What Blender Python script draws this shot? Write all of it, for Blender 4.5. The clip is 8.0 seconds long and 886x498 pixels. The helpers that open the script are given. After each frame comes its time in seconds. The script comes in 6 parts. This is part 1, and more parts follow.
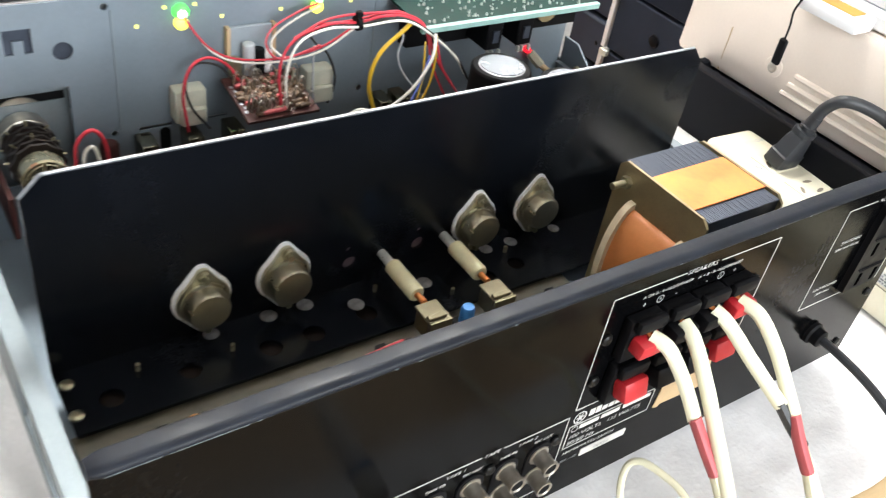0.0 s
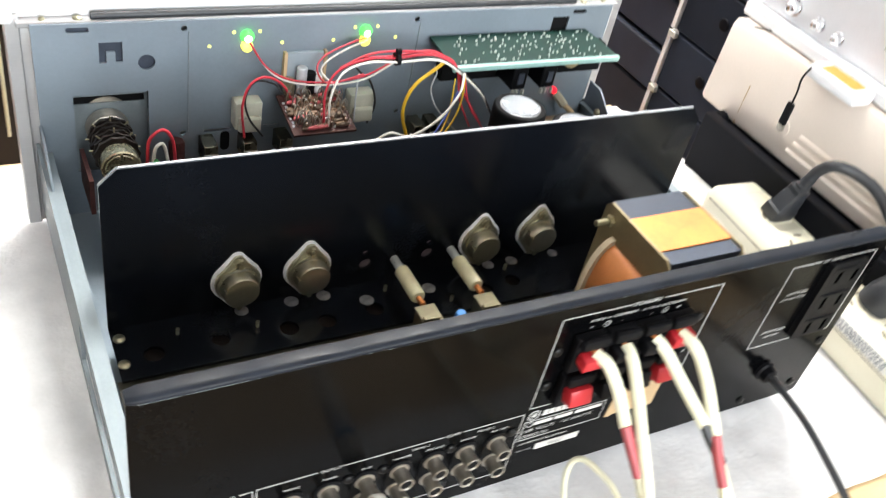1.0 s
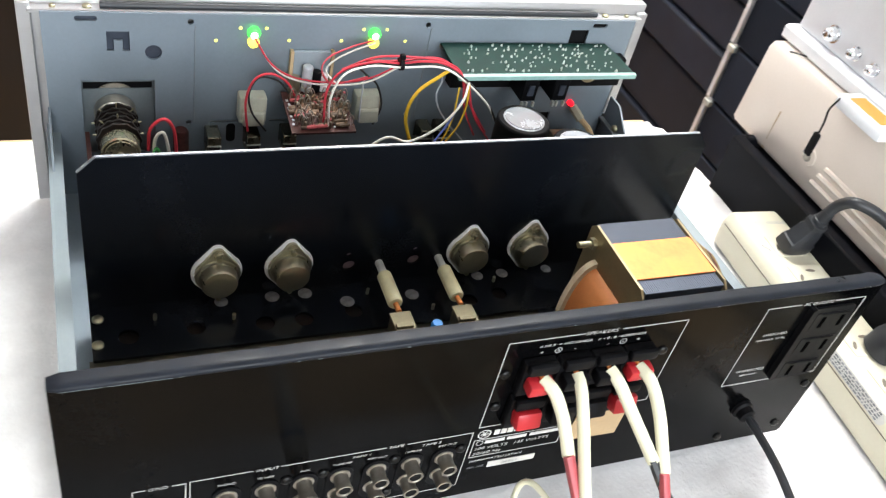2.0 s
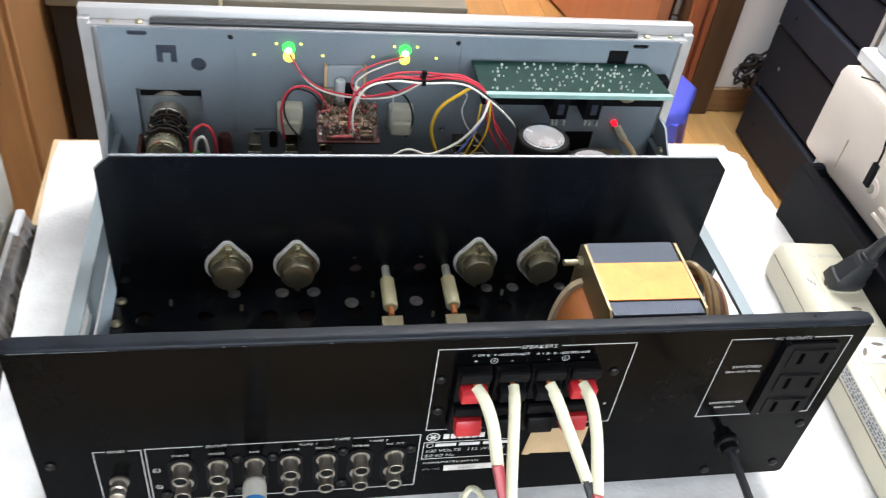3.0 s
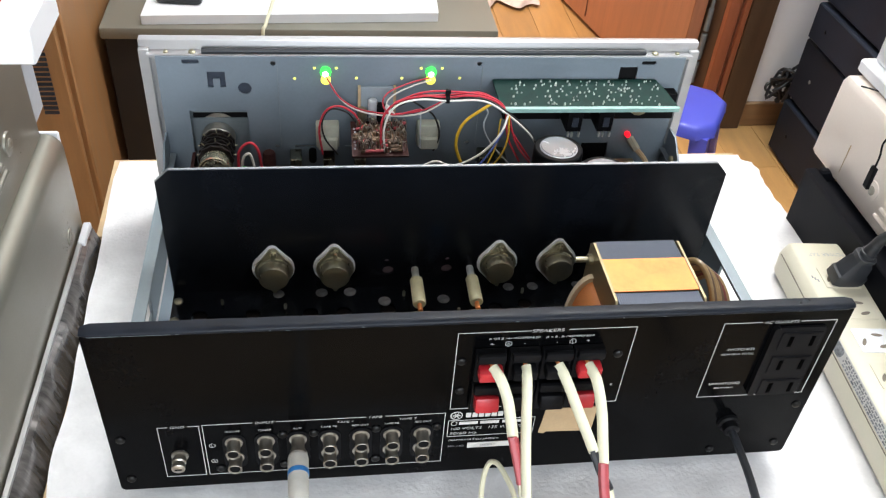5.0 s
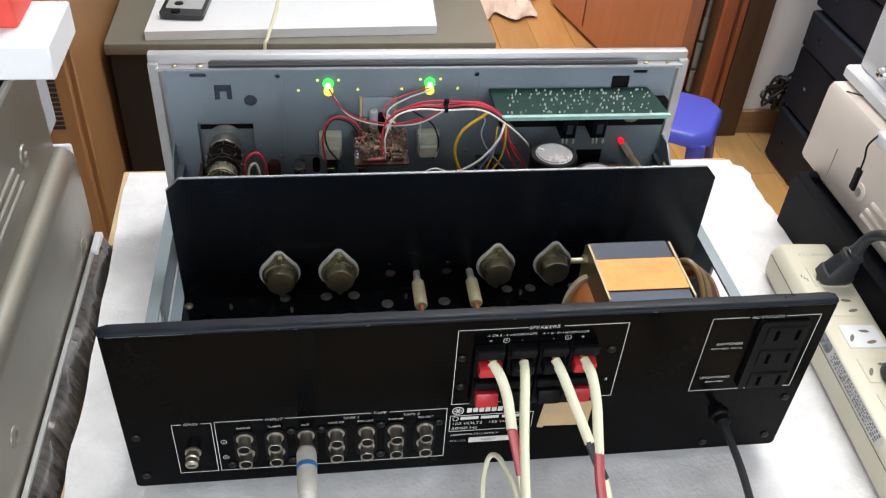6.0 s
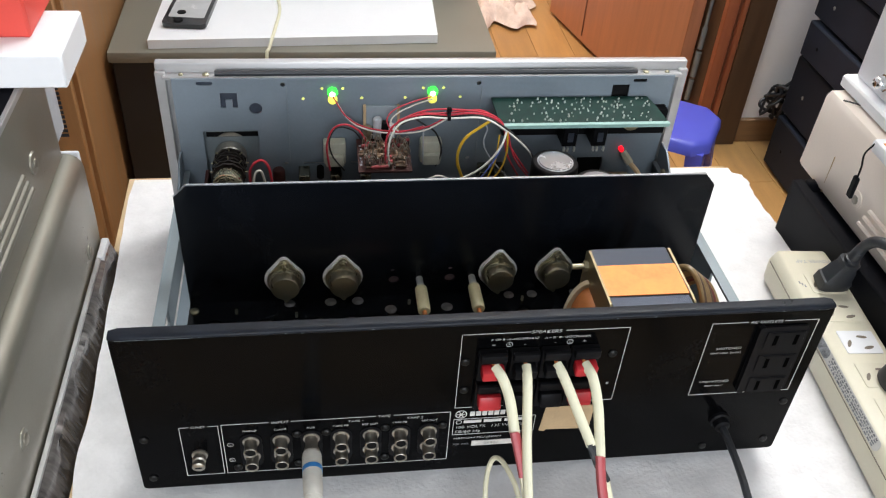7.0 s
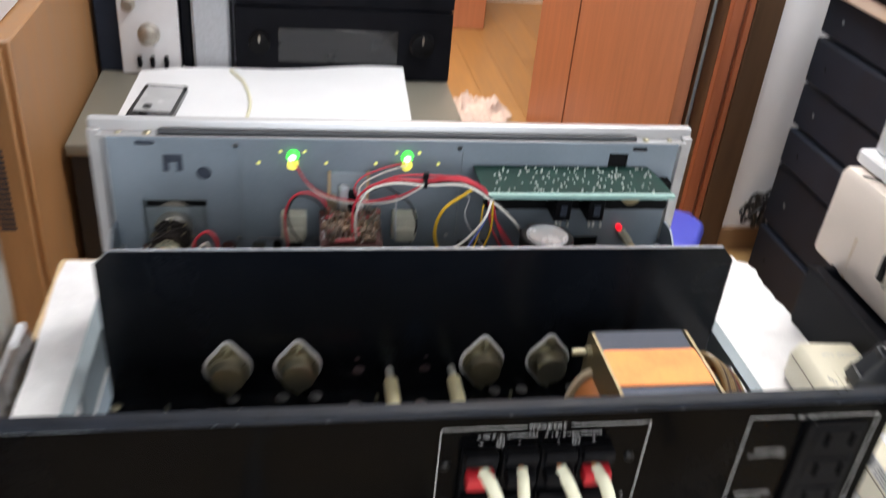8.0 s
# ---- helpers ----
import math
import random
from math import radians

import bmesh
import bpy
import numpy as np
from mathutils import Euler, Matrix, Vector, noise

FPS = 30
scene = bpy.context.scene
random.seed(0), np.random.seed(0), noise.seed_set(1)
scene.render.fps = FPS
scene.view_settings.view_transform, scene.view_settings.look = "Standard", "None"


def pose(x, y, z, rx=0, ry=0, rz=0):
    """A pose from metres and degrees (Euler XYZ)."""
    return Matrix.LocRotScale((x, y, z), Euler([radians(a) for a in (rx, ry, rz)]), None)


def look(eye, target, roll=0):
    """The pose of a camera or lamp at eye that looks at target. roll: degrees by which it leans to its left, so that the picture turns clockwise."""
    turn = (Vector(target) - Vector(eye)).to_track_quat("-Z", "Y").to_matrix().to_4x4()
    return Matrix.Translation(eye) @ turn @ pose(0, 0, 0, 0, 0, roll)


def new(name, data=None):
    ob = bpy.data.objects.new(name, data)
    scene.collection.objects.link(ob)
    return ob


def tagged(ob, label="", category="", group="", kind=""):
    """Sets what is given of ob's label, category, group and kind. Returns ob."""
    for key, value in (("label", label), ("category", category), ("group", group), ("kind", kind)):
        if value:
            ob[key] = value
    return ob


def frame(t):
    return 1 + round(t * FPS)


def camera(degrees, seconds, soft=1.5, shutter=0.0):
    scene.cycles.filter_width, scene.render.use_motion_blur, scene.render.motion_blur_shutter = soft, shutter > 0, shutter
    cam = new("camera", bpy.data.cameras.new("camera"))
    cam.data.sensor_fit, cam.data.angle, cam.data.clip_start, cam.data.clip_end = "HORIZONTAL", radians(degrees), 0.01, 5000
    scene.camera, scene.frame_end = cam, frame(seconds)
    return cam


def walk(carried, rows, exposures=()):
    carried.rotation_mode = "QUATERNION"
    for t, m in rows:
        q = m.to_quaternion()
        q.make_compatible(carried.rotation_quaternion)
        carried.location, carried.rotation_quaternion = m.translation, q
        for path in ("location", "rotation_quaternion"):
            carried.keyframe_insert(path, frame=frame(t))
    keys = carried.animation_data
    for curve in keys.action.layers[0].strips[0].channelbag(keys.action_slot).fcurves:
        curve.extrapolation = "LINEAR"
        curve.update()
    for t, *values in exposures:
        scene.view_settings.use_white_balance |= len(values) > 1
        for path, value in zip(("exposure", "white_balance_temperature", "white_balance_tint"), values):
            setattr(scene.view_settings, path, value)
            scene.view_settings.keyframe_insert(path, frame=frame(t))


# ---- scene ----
cam = camera(53.3, 8.0, soft=1.2, shutter=0.7)
PATH = [
    (0, (-0.024, -0.153, 0.34), (0.984, 1.06, -0.889), 10.4),
    (0.5, (-0.038, -0.176, 0.361), (0.917, 1.067, -0.882), 10.7),
    (1, (-0.032, -0.211, 0.394), (0.865, 1.073, -0.849), 13.7),
    (1.2, (-0.025, -0.222, 0.408), (0.852, 1.075, -0.837), 15.2),
    (2.3, (0.056, -0.228, 0.417), (0.673, 1.143, -0.902), 13.0),
    (2.5, (0.088, -0.244, 0.423), (0.591, 1.166, -0.903), 11.5),
    (3, (0.118, -0.267, 0.439), (0.478, 1.188, -0.885), 8.4),
    (3.5, (0.116, -0.28, 0.446), (0.417, 1.183, -0.884), 7.6),
    (4, (0.119, -0.291, 0.449), (0.383, 1.181, -0.879), 6.8),
    (4.5, (0.121, -0.304, 0.458), (0.385, 1.185, -0.851), 5.9),
    (6, (0.118, -0.338, 0.476), (0.383, 1.18, -0.8), 4.3),
    (6.5, (0.117, -0.343, 0.48), (0.384, 1.186, -0.782), 4.3),
    (7, (0.114, -0.345, 0.48), (0.382, 1.184, -0.781), 4.4),
    (7.5, (0.116, -0.339, 0.478), (0.39, 1.212, -0.755), 4.2),
    (7.7, (0.118, -0.327, 0.462), (0.409, 1.262, -0.716), 4.5),
    (7.8, (0.121, -0.314, 0.441), (0.423, 1.303, -0.697), 4.6),
    (7.9, (0.121, -0.302, 0.421), (0.442, 1.346, -0.666), 5.2),
    (8, (0.126, -0.284, 0.403), (0.457, 1.392, -0.637), 5.5),
]
EXPOSURES = [(0, 0.44, 6850, 10), (1.2, 0.42, 6850, 10), (2.5, 0.02, 6590, 10), (3.5, -0.08, 6480, 10), (4.5, -0.12, 6520, 10), (6.0, -0.54, 6640, 11), (7.6, -0.60, 6670, 11), (8.0, -0.48, 6700, 13)]
walk(cam, [(t, look(eye, target, roll)) for t, eye, target, roll in PATH], EXPOSURES)

# ---- world, light ----
TOP = 0.0          # table top
FLOOR = -0.78
CEIL = 1.75
world = bpy.data.worlds.new("world")
scene.world = world
world.use_nodes = True
sky = world.node_tree.nodes.new("ShaderNodeTexSky")
sky.sky_type, sky.sun_disc = "NISHITA", False
sky.sun_elevation, sky.sun_rotation = radians(40), radians(200)
world.node_tree.links.new(sky.outputs[0], world.node_tree.nodes["Background"].inputs[0])
world.node_tree.nodes["Background"].inputs[1].default_value = 0.08


def area_lamp(name, x, y, z, sx, sy, power, colour, rx=0.0, ry=0.0, rz=0.0):
    lamp = bpy.data.lights.new(name, "AREA")
    lamp.shape, lamp.size, lamp.size_y, lamp.energy, lamp.color = "RECTANGLE", sx, sy, power, colour
    ob = new(name, lamp)
    ob.matrix_world = pose(x, y, z, rx, ry, rz)
    return ob


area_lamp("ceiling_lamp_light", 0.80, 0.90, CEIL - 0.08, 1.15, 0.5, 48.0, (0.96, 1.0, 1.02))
# Fill light added on the south side; no source is known there.
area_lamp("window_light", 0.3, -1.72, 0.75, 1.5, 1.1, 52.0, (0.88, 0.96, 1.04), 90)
# Added without a fixture, to brighten the open door and far floor.
area_lamp("next_room_light", 0.40, 2.45, CEIL - 0.08, 0.8, 0.8, 55.0, (1.0, 0.76, 0.56))


# ---- materials ----
def material(name, colour, rough=0.5, metal=0.0, vary=0.15, scale=60.0, bump=0.1, fine=600.0, spec=0.5, streak=None, coat=0.0, per_piece=0.0, wear=0.0, depth=0.0006):
    m = bpy.data.materials.new(name)
    m.use_nodes = True
    n, l = m.node_tree.nodes, m.node_tree.links
    b = n["Principled BSDF"]
    co = n.new("ShaderNodeTexCoord")
    mp = n.new("ShaderNodeMapping")
    if streak:
        mp.inputs["Scale"].default_value = streak
    l.new(co.outputs["Object"], mp.inputs["Vector"])
    big, small = n.new("ShaderNodeTexNoise"), n.new("ShaderNodeTexNoise")
    big.inputs["Scale"].default_value, big.inputs["Detail"].default_value = scale, 4
    small.inputs["Scale"].default_value, small.inputs["Detail"].default_value = fine, 3
    for t in (big, small):
        l.new(mp.outputs[0], t.inputs["Vector"])
    mixed = n.new("ShaderNodeMath")
    mixed.operation = "MULTIPLY_ADD"
    mixed.inputs[1].default_value = 0.35
    l.new(small.outputs[0], mixed.inputs[0])
    l.new(big.outputs[0], mixed.inputs[2])
    ramp = n.new("ShaderNodeMapRange")
    ramp.inputs[1].default_value, ramp.inputs[2].default_value = 0.4, 0.95
    ramp.inputs[3].default_value, ramp.inputs[4].default_value = 1 - vary, 1 + vary
    l.new(mixed.outputs[0], ramp.inputs[0])
    value = ramp.outputs[0]
    if per_piece:
        info = n.new("ShaderNodeObjectInfo")
        pr = n.new("ShaderNodeMapRange")
        pr.inputs[3].default_value, pr.inputs[4].default_value = 1 - per_piece, 1 + per_piece
        l.new(info.outputs["Random"], pr.inputs[0])
        mul = n.new("ShaderNodeMath")
        mul.operation = "MULTIPLY"
        l.new(value, mul.inputs[0]), l.new(pr.outputs[0], mul.inputs[1])
        value = mul.outputs[0]
    col = n.new("ShaderNodeVectorMath")
    col.operation = "SCALE"
    col.inputs[0].default_value = colour
    l.new(value, col.inputs["Scale"])
    l.new(col.outputs[0], b.inputs["Base Color"])
    b.inputs["Metallic"].default_value = metal
    b.inputs["Specular IOR Level"].default_value = spec
    b.inputs["Coat Weight"].default_value = coat
    rr = n.new("ShaderNodeMapRange")
    rr.inputs[1].default_value, rr.inputs[2].default_value = 0.35, 0.9
    rr.inputs[3].default_value, rr.inputs[4].default_value = max(0.02, rough - 0.08 - wear), min(1, rough + 0.1 + wear)
    l.new(mixed.outputs[0], rr.inputs[0])
    l.new(rr.outputs[0], b.inputs["Roughness"])
    if bump:
        bp = n.new("ShaderNodeBump")
        bp.inputs["Strength"].default_value, bp.inputs["Distance"].default_value = bump, depth
        l.new(mixed.outputs[0], bp.inputs["Height"])
        l.new(bp.outputs[0], b.inputs["Normal"])
    return m


def glowing(name, colour, strength):
    m = bpy.data.materials.new(name)
    m.use_nodes = True
    b = m.node_tree.nodes["Principled BSDF"]
    b.inputs["Base Color"].default_value = (*colour, 1)
    b.inputs["Emission Color"].default_value = (*colour, 1)
    b.inputs["Emission Strength"].default_value = strength
    return m


M_panel = material("black_painted_steel", (0.0018, 0.0018, 0.0021), 0.14, 0, 0.3, 14, 0.012, 500, spec=0.055, wear=0.05)
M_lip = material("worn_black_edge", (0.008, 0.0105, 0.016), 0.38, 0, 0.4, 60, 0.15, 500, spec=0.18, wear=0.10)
M_sink = material("black_anodised_aluminium", (0.0040, 0.0050, 0.0072), 0.17, 0, 0.3, 18, 0.02, 900, spec=0.2, wear=0.04)
M_raw = material("bare_cut_aluminium", (0.34, 0.36, 0.39), 0.4, 0.9, 0.2, 60, 0.1, 900)
M_chassis = material("blue_grey_plated_steel", (0.20, 0.242, 0.28), 0.42, 0.3, 0.13, 14, 0.05, 500, wear=0.06)
M_zinc = material("zinc_side_plate", (0.23, 0.27, 0.29), 0.42, 0.4, 0.15, 20, 0.06, 500, wear=0.05)
M_alu = material("brushed_silver_aluminium", (0.53, 0.53, 0.535), 0.38, 0.75, 0.08, 30, 0.05, 900, streak=(0.05, 1, 1))
M_white = material("white_silk_print", (0.58, 0.58, 0.56), 0.6, 0, 0.2, 300, 0)
# Near-blacks that stand in for unlit depth in holes, slots and gaps.
M_hole = material("hole_shade_dark", (0.006, 0.006, 0.0065), 0.7, 0, 0.1, 50, 0, spec=0.1)
M_void = material("socket_void", (0.002, 0.002, 0.002), 0.9, 0, 0.1, 50, 0, spec=0.0)
M_hole_lit = material("hole_lit_grey", (0.17, 0.165, 0.165), 0.5, 0.2, 0.5, 200, 0.05)
M_foam = material("white_packing_foam", (0.73, 0.72, 0.72), 0.45, 0, 0.09, 60, 1.0, 380, spec=0.5, depth=0.0011)
M_foam2 = material("white_foam_board", (0.80, 0.81, 0.83), 0.7, 0, 0.03, 12, 0.2, 200)
M_table = material("pale_birch_board", (0.56, 0.40, 0.22), 0.5, 0, 0.15, 8, 0.1, 120, streak=(1, 9, 9))
M_tran = material("tarnished_nickel_can", (0.46, 0.43, 0.32), 0.30, 0.95, 0.10, 70, 0.02, 400)
M_mica = material("white_mica_washer", (0.86, 0.87, 0.88), 0.5, 0, 0.10, 150, 0.05)
M_screw = material("yellowed_zinc_screw", (0.42, 0.39, 0.27), 0.32, 0.9, 0.2, 300, 0.1)
M_screw_b = material("black_screw", (0.006, 0.006, 0.006), 0.36, 0.0, 0.2, 300, 0.1, spec=0.22)
M_core = material("laminated_core_steel", (0.062, 0.074, 0.10), 0.4, 0.5, 0.25, 100, 0.3, 900, streak=(1, 0.03, 1))
M_brass_frame = material("passivated_steel_bracket", (0.36, 0.29, 0.17), 0.36, 0.75, 0.22, 50, 0.06, 700, wear=0.06)
M_copper = material("copper_flux_band", (0.67, 0.24, 0.08), 0.42, 0.65, 0.30, 45, 0.06, 240, wear=0.12)
M_coil = material("orange_coil_wrap", (0.62, 0.22, 0.07), 0.42, 0.1, 0.12, 40, 0.12, 500)
M_paper = material("cream_insulation_paper", (0.66, 0.55, 0.38), 0.65, 0, 0.12, 90, 0.2)
M_wafer = material("dark_switch_wafer", (0.016, 0.011, 0.009), 0.35, 0, 0.4, 220, 0.15, 900)
M_pot = material("dark_brassy_can", (0.17, 0.16, 0.12), 0.22, 0.9, 0.2, 60, 0.02, 400)
M_lead = material("varnished_brown_lead", (0.25, 0.17, 0.075), 0.3, 0, 0.3, 90, 0.1, coat=0.3)
M_varnish = material("dark_varnished_lead", (0.10, 0.060, 0.035), 0.28, 0, 0.3, 90, 0.1, coat=0.4)
M_oxblood = material("oxblood_sleeve", (0.13, 0.025, 0.022), 0.35, 0, 0.3, 90, 0.1, coat=0.3)
M_brassy = material("brassy_plated_can", (0.46, 0.42, 0.29), 0.24, 0.9, 0.12, 60, 0.02, 400)
M_window = material("clear_film_window", (0.26, 0.30, 0.33), 0.16, 0, 0.1, 60, 0.02)
M_chrome = material("polished_chrome", (0.78, 0.79, 0.81), 0.10, 1.0, 0.05, 60, 0.0)
M_cream = material("cream_ceramic", (0.72, 0.67, 0.42), 0.45, 0, 0.12, 120, 0.06, coat=0.15)
M_frame_d = material("walnut_stained_casing", (0.085, 0.048, 0.026), 0.42, 0, 0.2, 6, 0.06, 90, streak=(9, 9, 0.8))
M_clip_cream = material("aged_cream_plastic", (0.38, 0.35, 0.26), 0.5, 0, 0.12, 120, 0.06)
M_red = material("red_plastic_tab", (0.44, 0.018, 0.026), 0.38, 0, 0.1, 70, 0.03)
M_blackp = material("black_moulded_plastic", (0.006, 0.006, 0.007), 0.42, 0, 0.25, 80, 0.08, 700, spec=0.075)
M_cable = material("ivory_cable_jacket", (0.72, 0.70, 0.52), 0.45, 0, 0.06, 60, 0.05)
M_shrink = material("red_heat_shrink", (0.42, 0.075, 0.085), 0.45, 0, 0.12, 120, 0.1)
M_cord = material("dark_rubber_cord", (0.020, 0.022, 0.026), 0.42, 0, 0.2, 60, 0.1)
M_nickel = material("dull_nickel_jack", (0.42, 0.39, 0.34), 0.33, 0.9, 0.2, 200, 0.05)
M_label = material("tan_paper_label", (0.46, 0.33, 0.19), 0.7, 0, 0.15, 50, 0.1)
M_serial = material("pale_serial_plate", (0.62, 0.61, 0.58), 0.5, 0, 0.08, 80, 0)
M_pcb = material("green_circuit_board", (0.007, 0.032, 0.025), 0.45, 0, 0.28, 130, 0.05, 500, spec=0.12)
M_pcb_edge = material("pale_green_board_edge", (0.28, 0.46, 0.42), 0.35, 0, 0.12, 150, 0.1)
M_pcb_br = material("brown_phenolic_board", (0.050, 0.018, 0.016), 0.5, 0, 0.45, 220, 0.15, 900, spec=0.15)
M_solder = material("bright_solder", (0.66, 0.68, 0.64), 0.3, 0.5, 0.1, 200, 0)
M_wirered = material("red_wire", (0.50, 0.03, 0.05), 0.4, 0, 0.1, 200, 0)
M_wirewhite = material("white_wire", (0.72, 0.70, 0.64), 0.45, 0, 0.08, 200, 0)
M_wireblack = material("black_wire", (0.015, 0.015, 0.015), 0.4, 0, 0.1, 200, 0)
M_wireyellow = material("yellow_wire", (0.68, 0.42, 0.03), 0.4, 0, 0.1, 200, 0)
M_wiregreen = material("green_wire", (0.05, 0.35, 0.09), 0.4, 0, 0.1, 200, 0)
M_wireblue = material("blue_wire", (0.09, 0.13, 0.42), 0.4, 0, 0.1, 200, 0)
M_wiregrey = material("grey_wire", (0.42, 0.44, 0.47), 0.45, 0, 0.1, 200, 0)
M_milky = material("milky_nylon", (0.44, 0.44, 0.36), 0.4, 0, 0.15, 90, 0.05)
M_bluecap = material("blue_capacitor_sleeve", (0.04, 0.22, 0.55), 0.35, 0, 0.1, 200, 0)
M_orangecap = material("orange_capacitor", (0.45, 0.20, 0.05), 0.4, 0, 0.15, 200, 0.05)
M_led_core = glowing("white_lamp_core_glow", (0.72, 1.0, 0.78), 3.0)
M_led_green = glowing("green_lamp_glow", (0.02, 1.0, 0.045), 4.0)
M_led_yellow = glowing("yellow_lamp_glow", (0.95, 0.88, 0.12), 1.4)
M_led_spot = glowing("pale_yellow_spot_glow", (0.80, 0.80, 0.20), 0.7)
M_led_red = glowing("red_lamp_glow", (1.0, 0.008, 0.02), 2.2)
M_gold = material("champagne_painted_steel", (0.25, 0.238, 0.20), 0.33, 0.55, 0.07, 12, 0.04, 700, wear=0.04)
M_black_top = material("satin_black_cover", (0.006, 0.0065, 0.009), 0.45, 0.0, 0.25, 30, 0.05, 500, spec=0.07)
M_silver = material("silver_front_panel", (0.72, 0.72, 0.74), 0.40, 0.15, 0.07, 20, 0.04, 700)
M_beige = material("beige_painted_steel", (0.76, 0.67, 0.59), 0.36, 0.05, 0.05, 12, 0.05, 500)
M_strip = material("ivory_plastic", (0.70, 0.66, 0.52), 0.42, 0, 0.05, 25, 0.05, 500)
M_strip_label = material("grey_sticker_print", (0.22, 0.23, 0.24), 0.5, 0, 0.6, 300, 0)
M_redpaper = material("red_carton", (0.70, 0.07, 0.05), 0.5, 0, 0.06, 20, 0.05)
M_wood_light = material("honey_oak_veneer", (0.37, 0.19, 0.08), 0.42, 0, 0.16, 6, 0.06, 90, streak=(9, 9, 0.8))
M_wood_floor = material("golden_laminate_plank", (0.46, 0.27, 0.105), 0.33, 0, 0.16, 5, 0.06, 60, streak=(8, 1, 8), per_piece=0.12)
M_door = material("orange_brown_door_veneer", (0.52, 0.225, 0.125), 0.36, 0, 0.13, 5, 0.05, 80, streak=(9, 9, 0.7))
M_frame = material("dark_brown_door_frame", (0.17, 0.060, 0.032), 0.36, 0, 0.2, 6, 0.06, 80, streak=(9, 9, 0.7))
M_frame_o = material("orange_brown_architrave", (0.36, 0.115, 0.055), 0.36, 0, 0.18, 6, 0.06, 80, streak=(9, 9, 0.7))
M_wall = material("white_wall_paint", (0.83, 0.84, 0.86), 0.75, 0, 0.03, 4, 0.15, 120)
M_ceiling = material("white_ceiling_paint", (0.75, 0.75, 0.74), 0.8, 0, 0.03, 4, 0.1, 120)
M_base = material("brown_skirting", (0.27, 0.155, 0.075), 0.45, 0, 0.15, 8, 0.08, 90, streak=(1, 9, 9))
M_cab_top = material("olive_grey_laminate", (0.21, 0.20, 0.165), 0.4, 0, 0.06, 10, 0.05, 300)
M_cab_side = material("dark_umber_laminate", (0.011, 0.0100, 0.0115), 0.45, 0, 0.2, 10, 0.06, 300)
M_stack = material("black_steel_case", (0.020, 0.026, 0.040), 0.45, 0.0, 0.2, 14, 0.1, 500, spec=0.10, per_piece=0.3)
M_stool = material("blue_plastic", (0.085, 0.105, 0.62), 0.36, 0, 0.06, 20, 0.05)
M_phone = material("black_glass", (0.012, 0.013, 0.015), 0.08, 0, 0.1, 20, 0)
M_phone_back = material("clear_grey_case", (0.45, 0.46, 0.47), 0.2, 0, 0.1, 30, 0)
M_cloth = material("white_pink_cloth", (0.78, 0.71, 0.69), 0.85, 0, 0.14, 60, 0.4, 300)
M_lamp = glowing("lamp_diffuser_glow", (1.0, 0.97, 0.92), 2.5)
M_orange = material("orange_sticker", (0.80, 0.28, 0.05), 0.5, 0, 0.05, 40, 0)
M_clip = material("dull_bronze_clip", (0.13, 0.11, 0.065), 0.45, 0.6, 0.3, 90, 0.1)
M_rim = material("grey_metal_rim", (0.30, 0.31, 0.33), 0.4, 0.4, 0.15, 90, 0.05)
M_pink = material("pinkish_hole_tone", (0.17, 0.115, 0.12), 0.5, 0, 0.4, 160, 0.05)
M_captop = material("satin_aluminium_top", (0.34, 0.36, 0.39), 0.22, 0.6, 0.1, 60, 0.02)
M_slot = material("brown_socket_slot", (0.20, 0.17, 0.13), 0.6, 0, 0.2, 90, 0)
M_vent = material("dark_blue_vent", (0.02, 0.025, 0.04), 0.5, 0, 0.2, 60, 0)
M_dull = material("dull_component_body", (0.14, 0.085, 0.05), 0.5, 0, 0.4, 200, 0.05, per_piece=0.5)
M_film = material("clear_wrapping_film", (0.13, 0.12, 0.115), 0.14, 0.4, 0.9, 60, 1.0, 200, streak=(1, 3, 0.4), coat=0.6)
M_green_pcb2 = material("dull_green_board", (0.070, 0.062, 0.042), 0.5, 0, 0.3, 90, 0.2, 500)


# ---- building helpers ----
def box(bm, x0, x1, y0, y1, z0, z1, bev=0.0, seg=1):
    vs = [bm.verts.new((x, y, z)) for x in (x0, x1) for y in (y0, y1) for z in (z0, z1)]
    fs = [bm.faces.new([vs[i] for i in q]) for q in ((0, 1, 3, 2), (4, 6, 7, 5), (0, 4, 5, 1), (2, 3, 7, 6), (0, 2, 6, 4), (1, 5, 7, 3))]
    if bev:
        es = list({e for f in fs for e in f.edges})
        bmesh.ops.bevel(bm, geom=es, offset=bev, segments=seg, affect="EDGES", profile=0.5)
    return bm


def cyl(bm, a, b, r0, r1=None, seg=20, caps=True):
    """A cylinder or cone from a to b."""
    a, b = Vector(a), Vector(b)
    r1 = r0 if r1 is None else r1
    w = (b - a).normalized()
    u = w.orthogonal().normalized()
    v = w.cross(u)
    rings = []
    for c, r in ((a, r0), (b, r1)):
        rings.append([bm.verts.new(c + r * (math.cos(k * math.tau / seg) * u + math.sin(k * math.tau / seg) * v)) for k in range(seg)])
    for k in range(seg):
        bm.faces.new((rings[0][k], rings[0][(k + 1) % seg], rings[1][(k + 1) % seg], rings[1][k])).smooth = True
    if caps:
        bm.faces.new(rings[0][::-1])
        bm.faces.new(rings[1])
    return bm


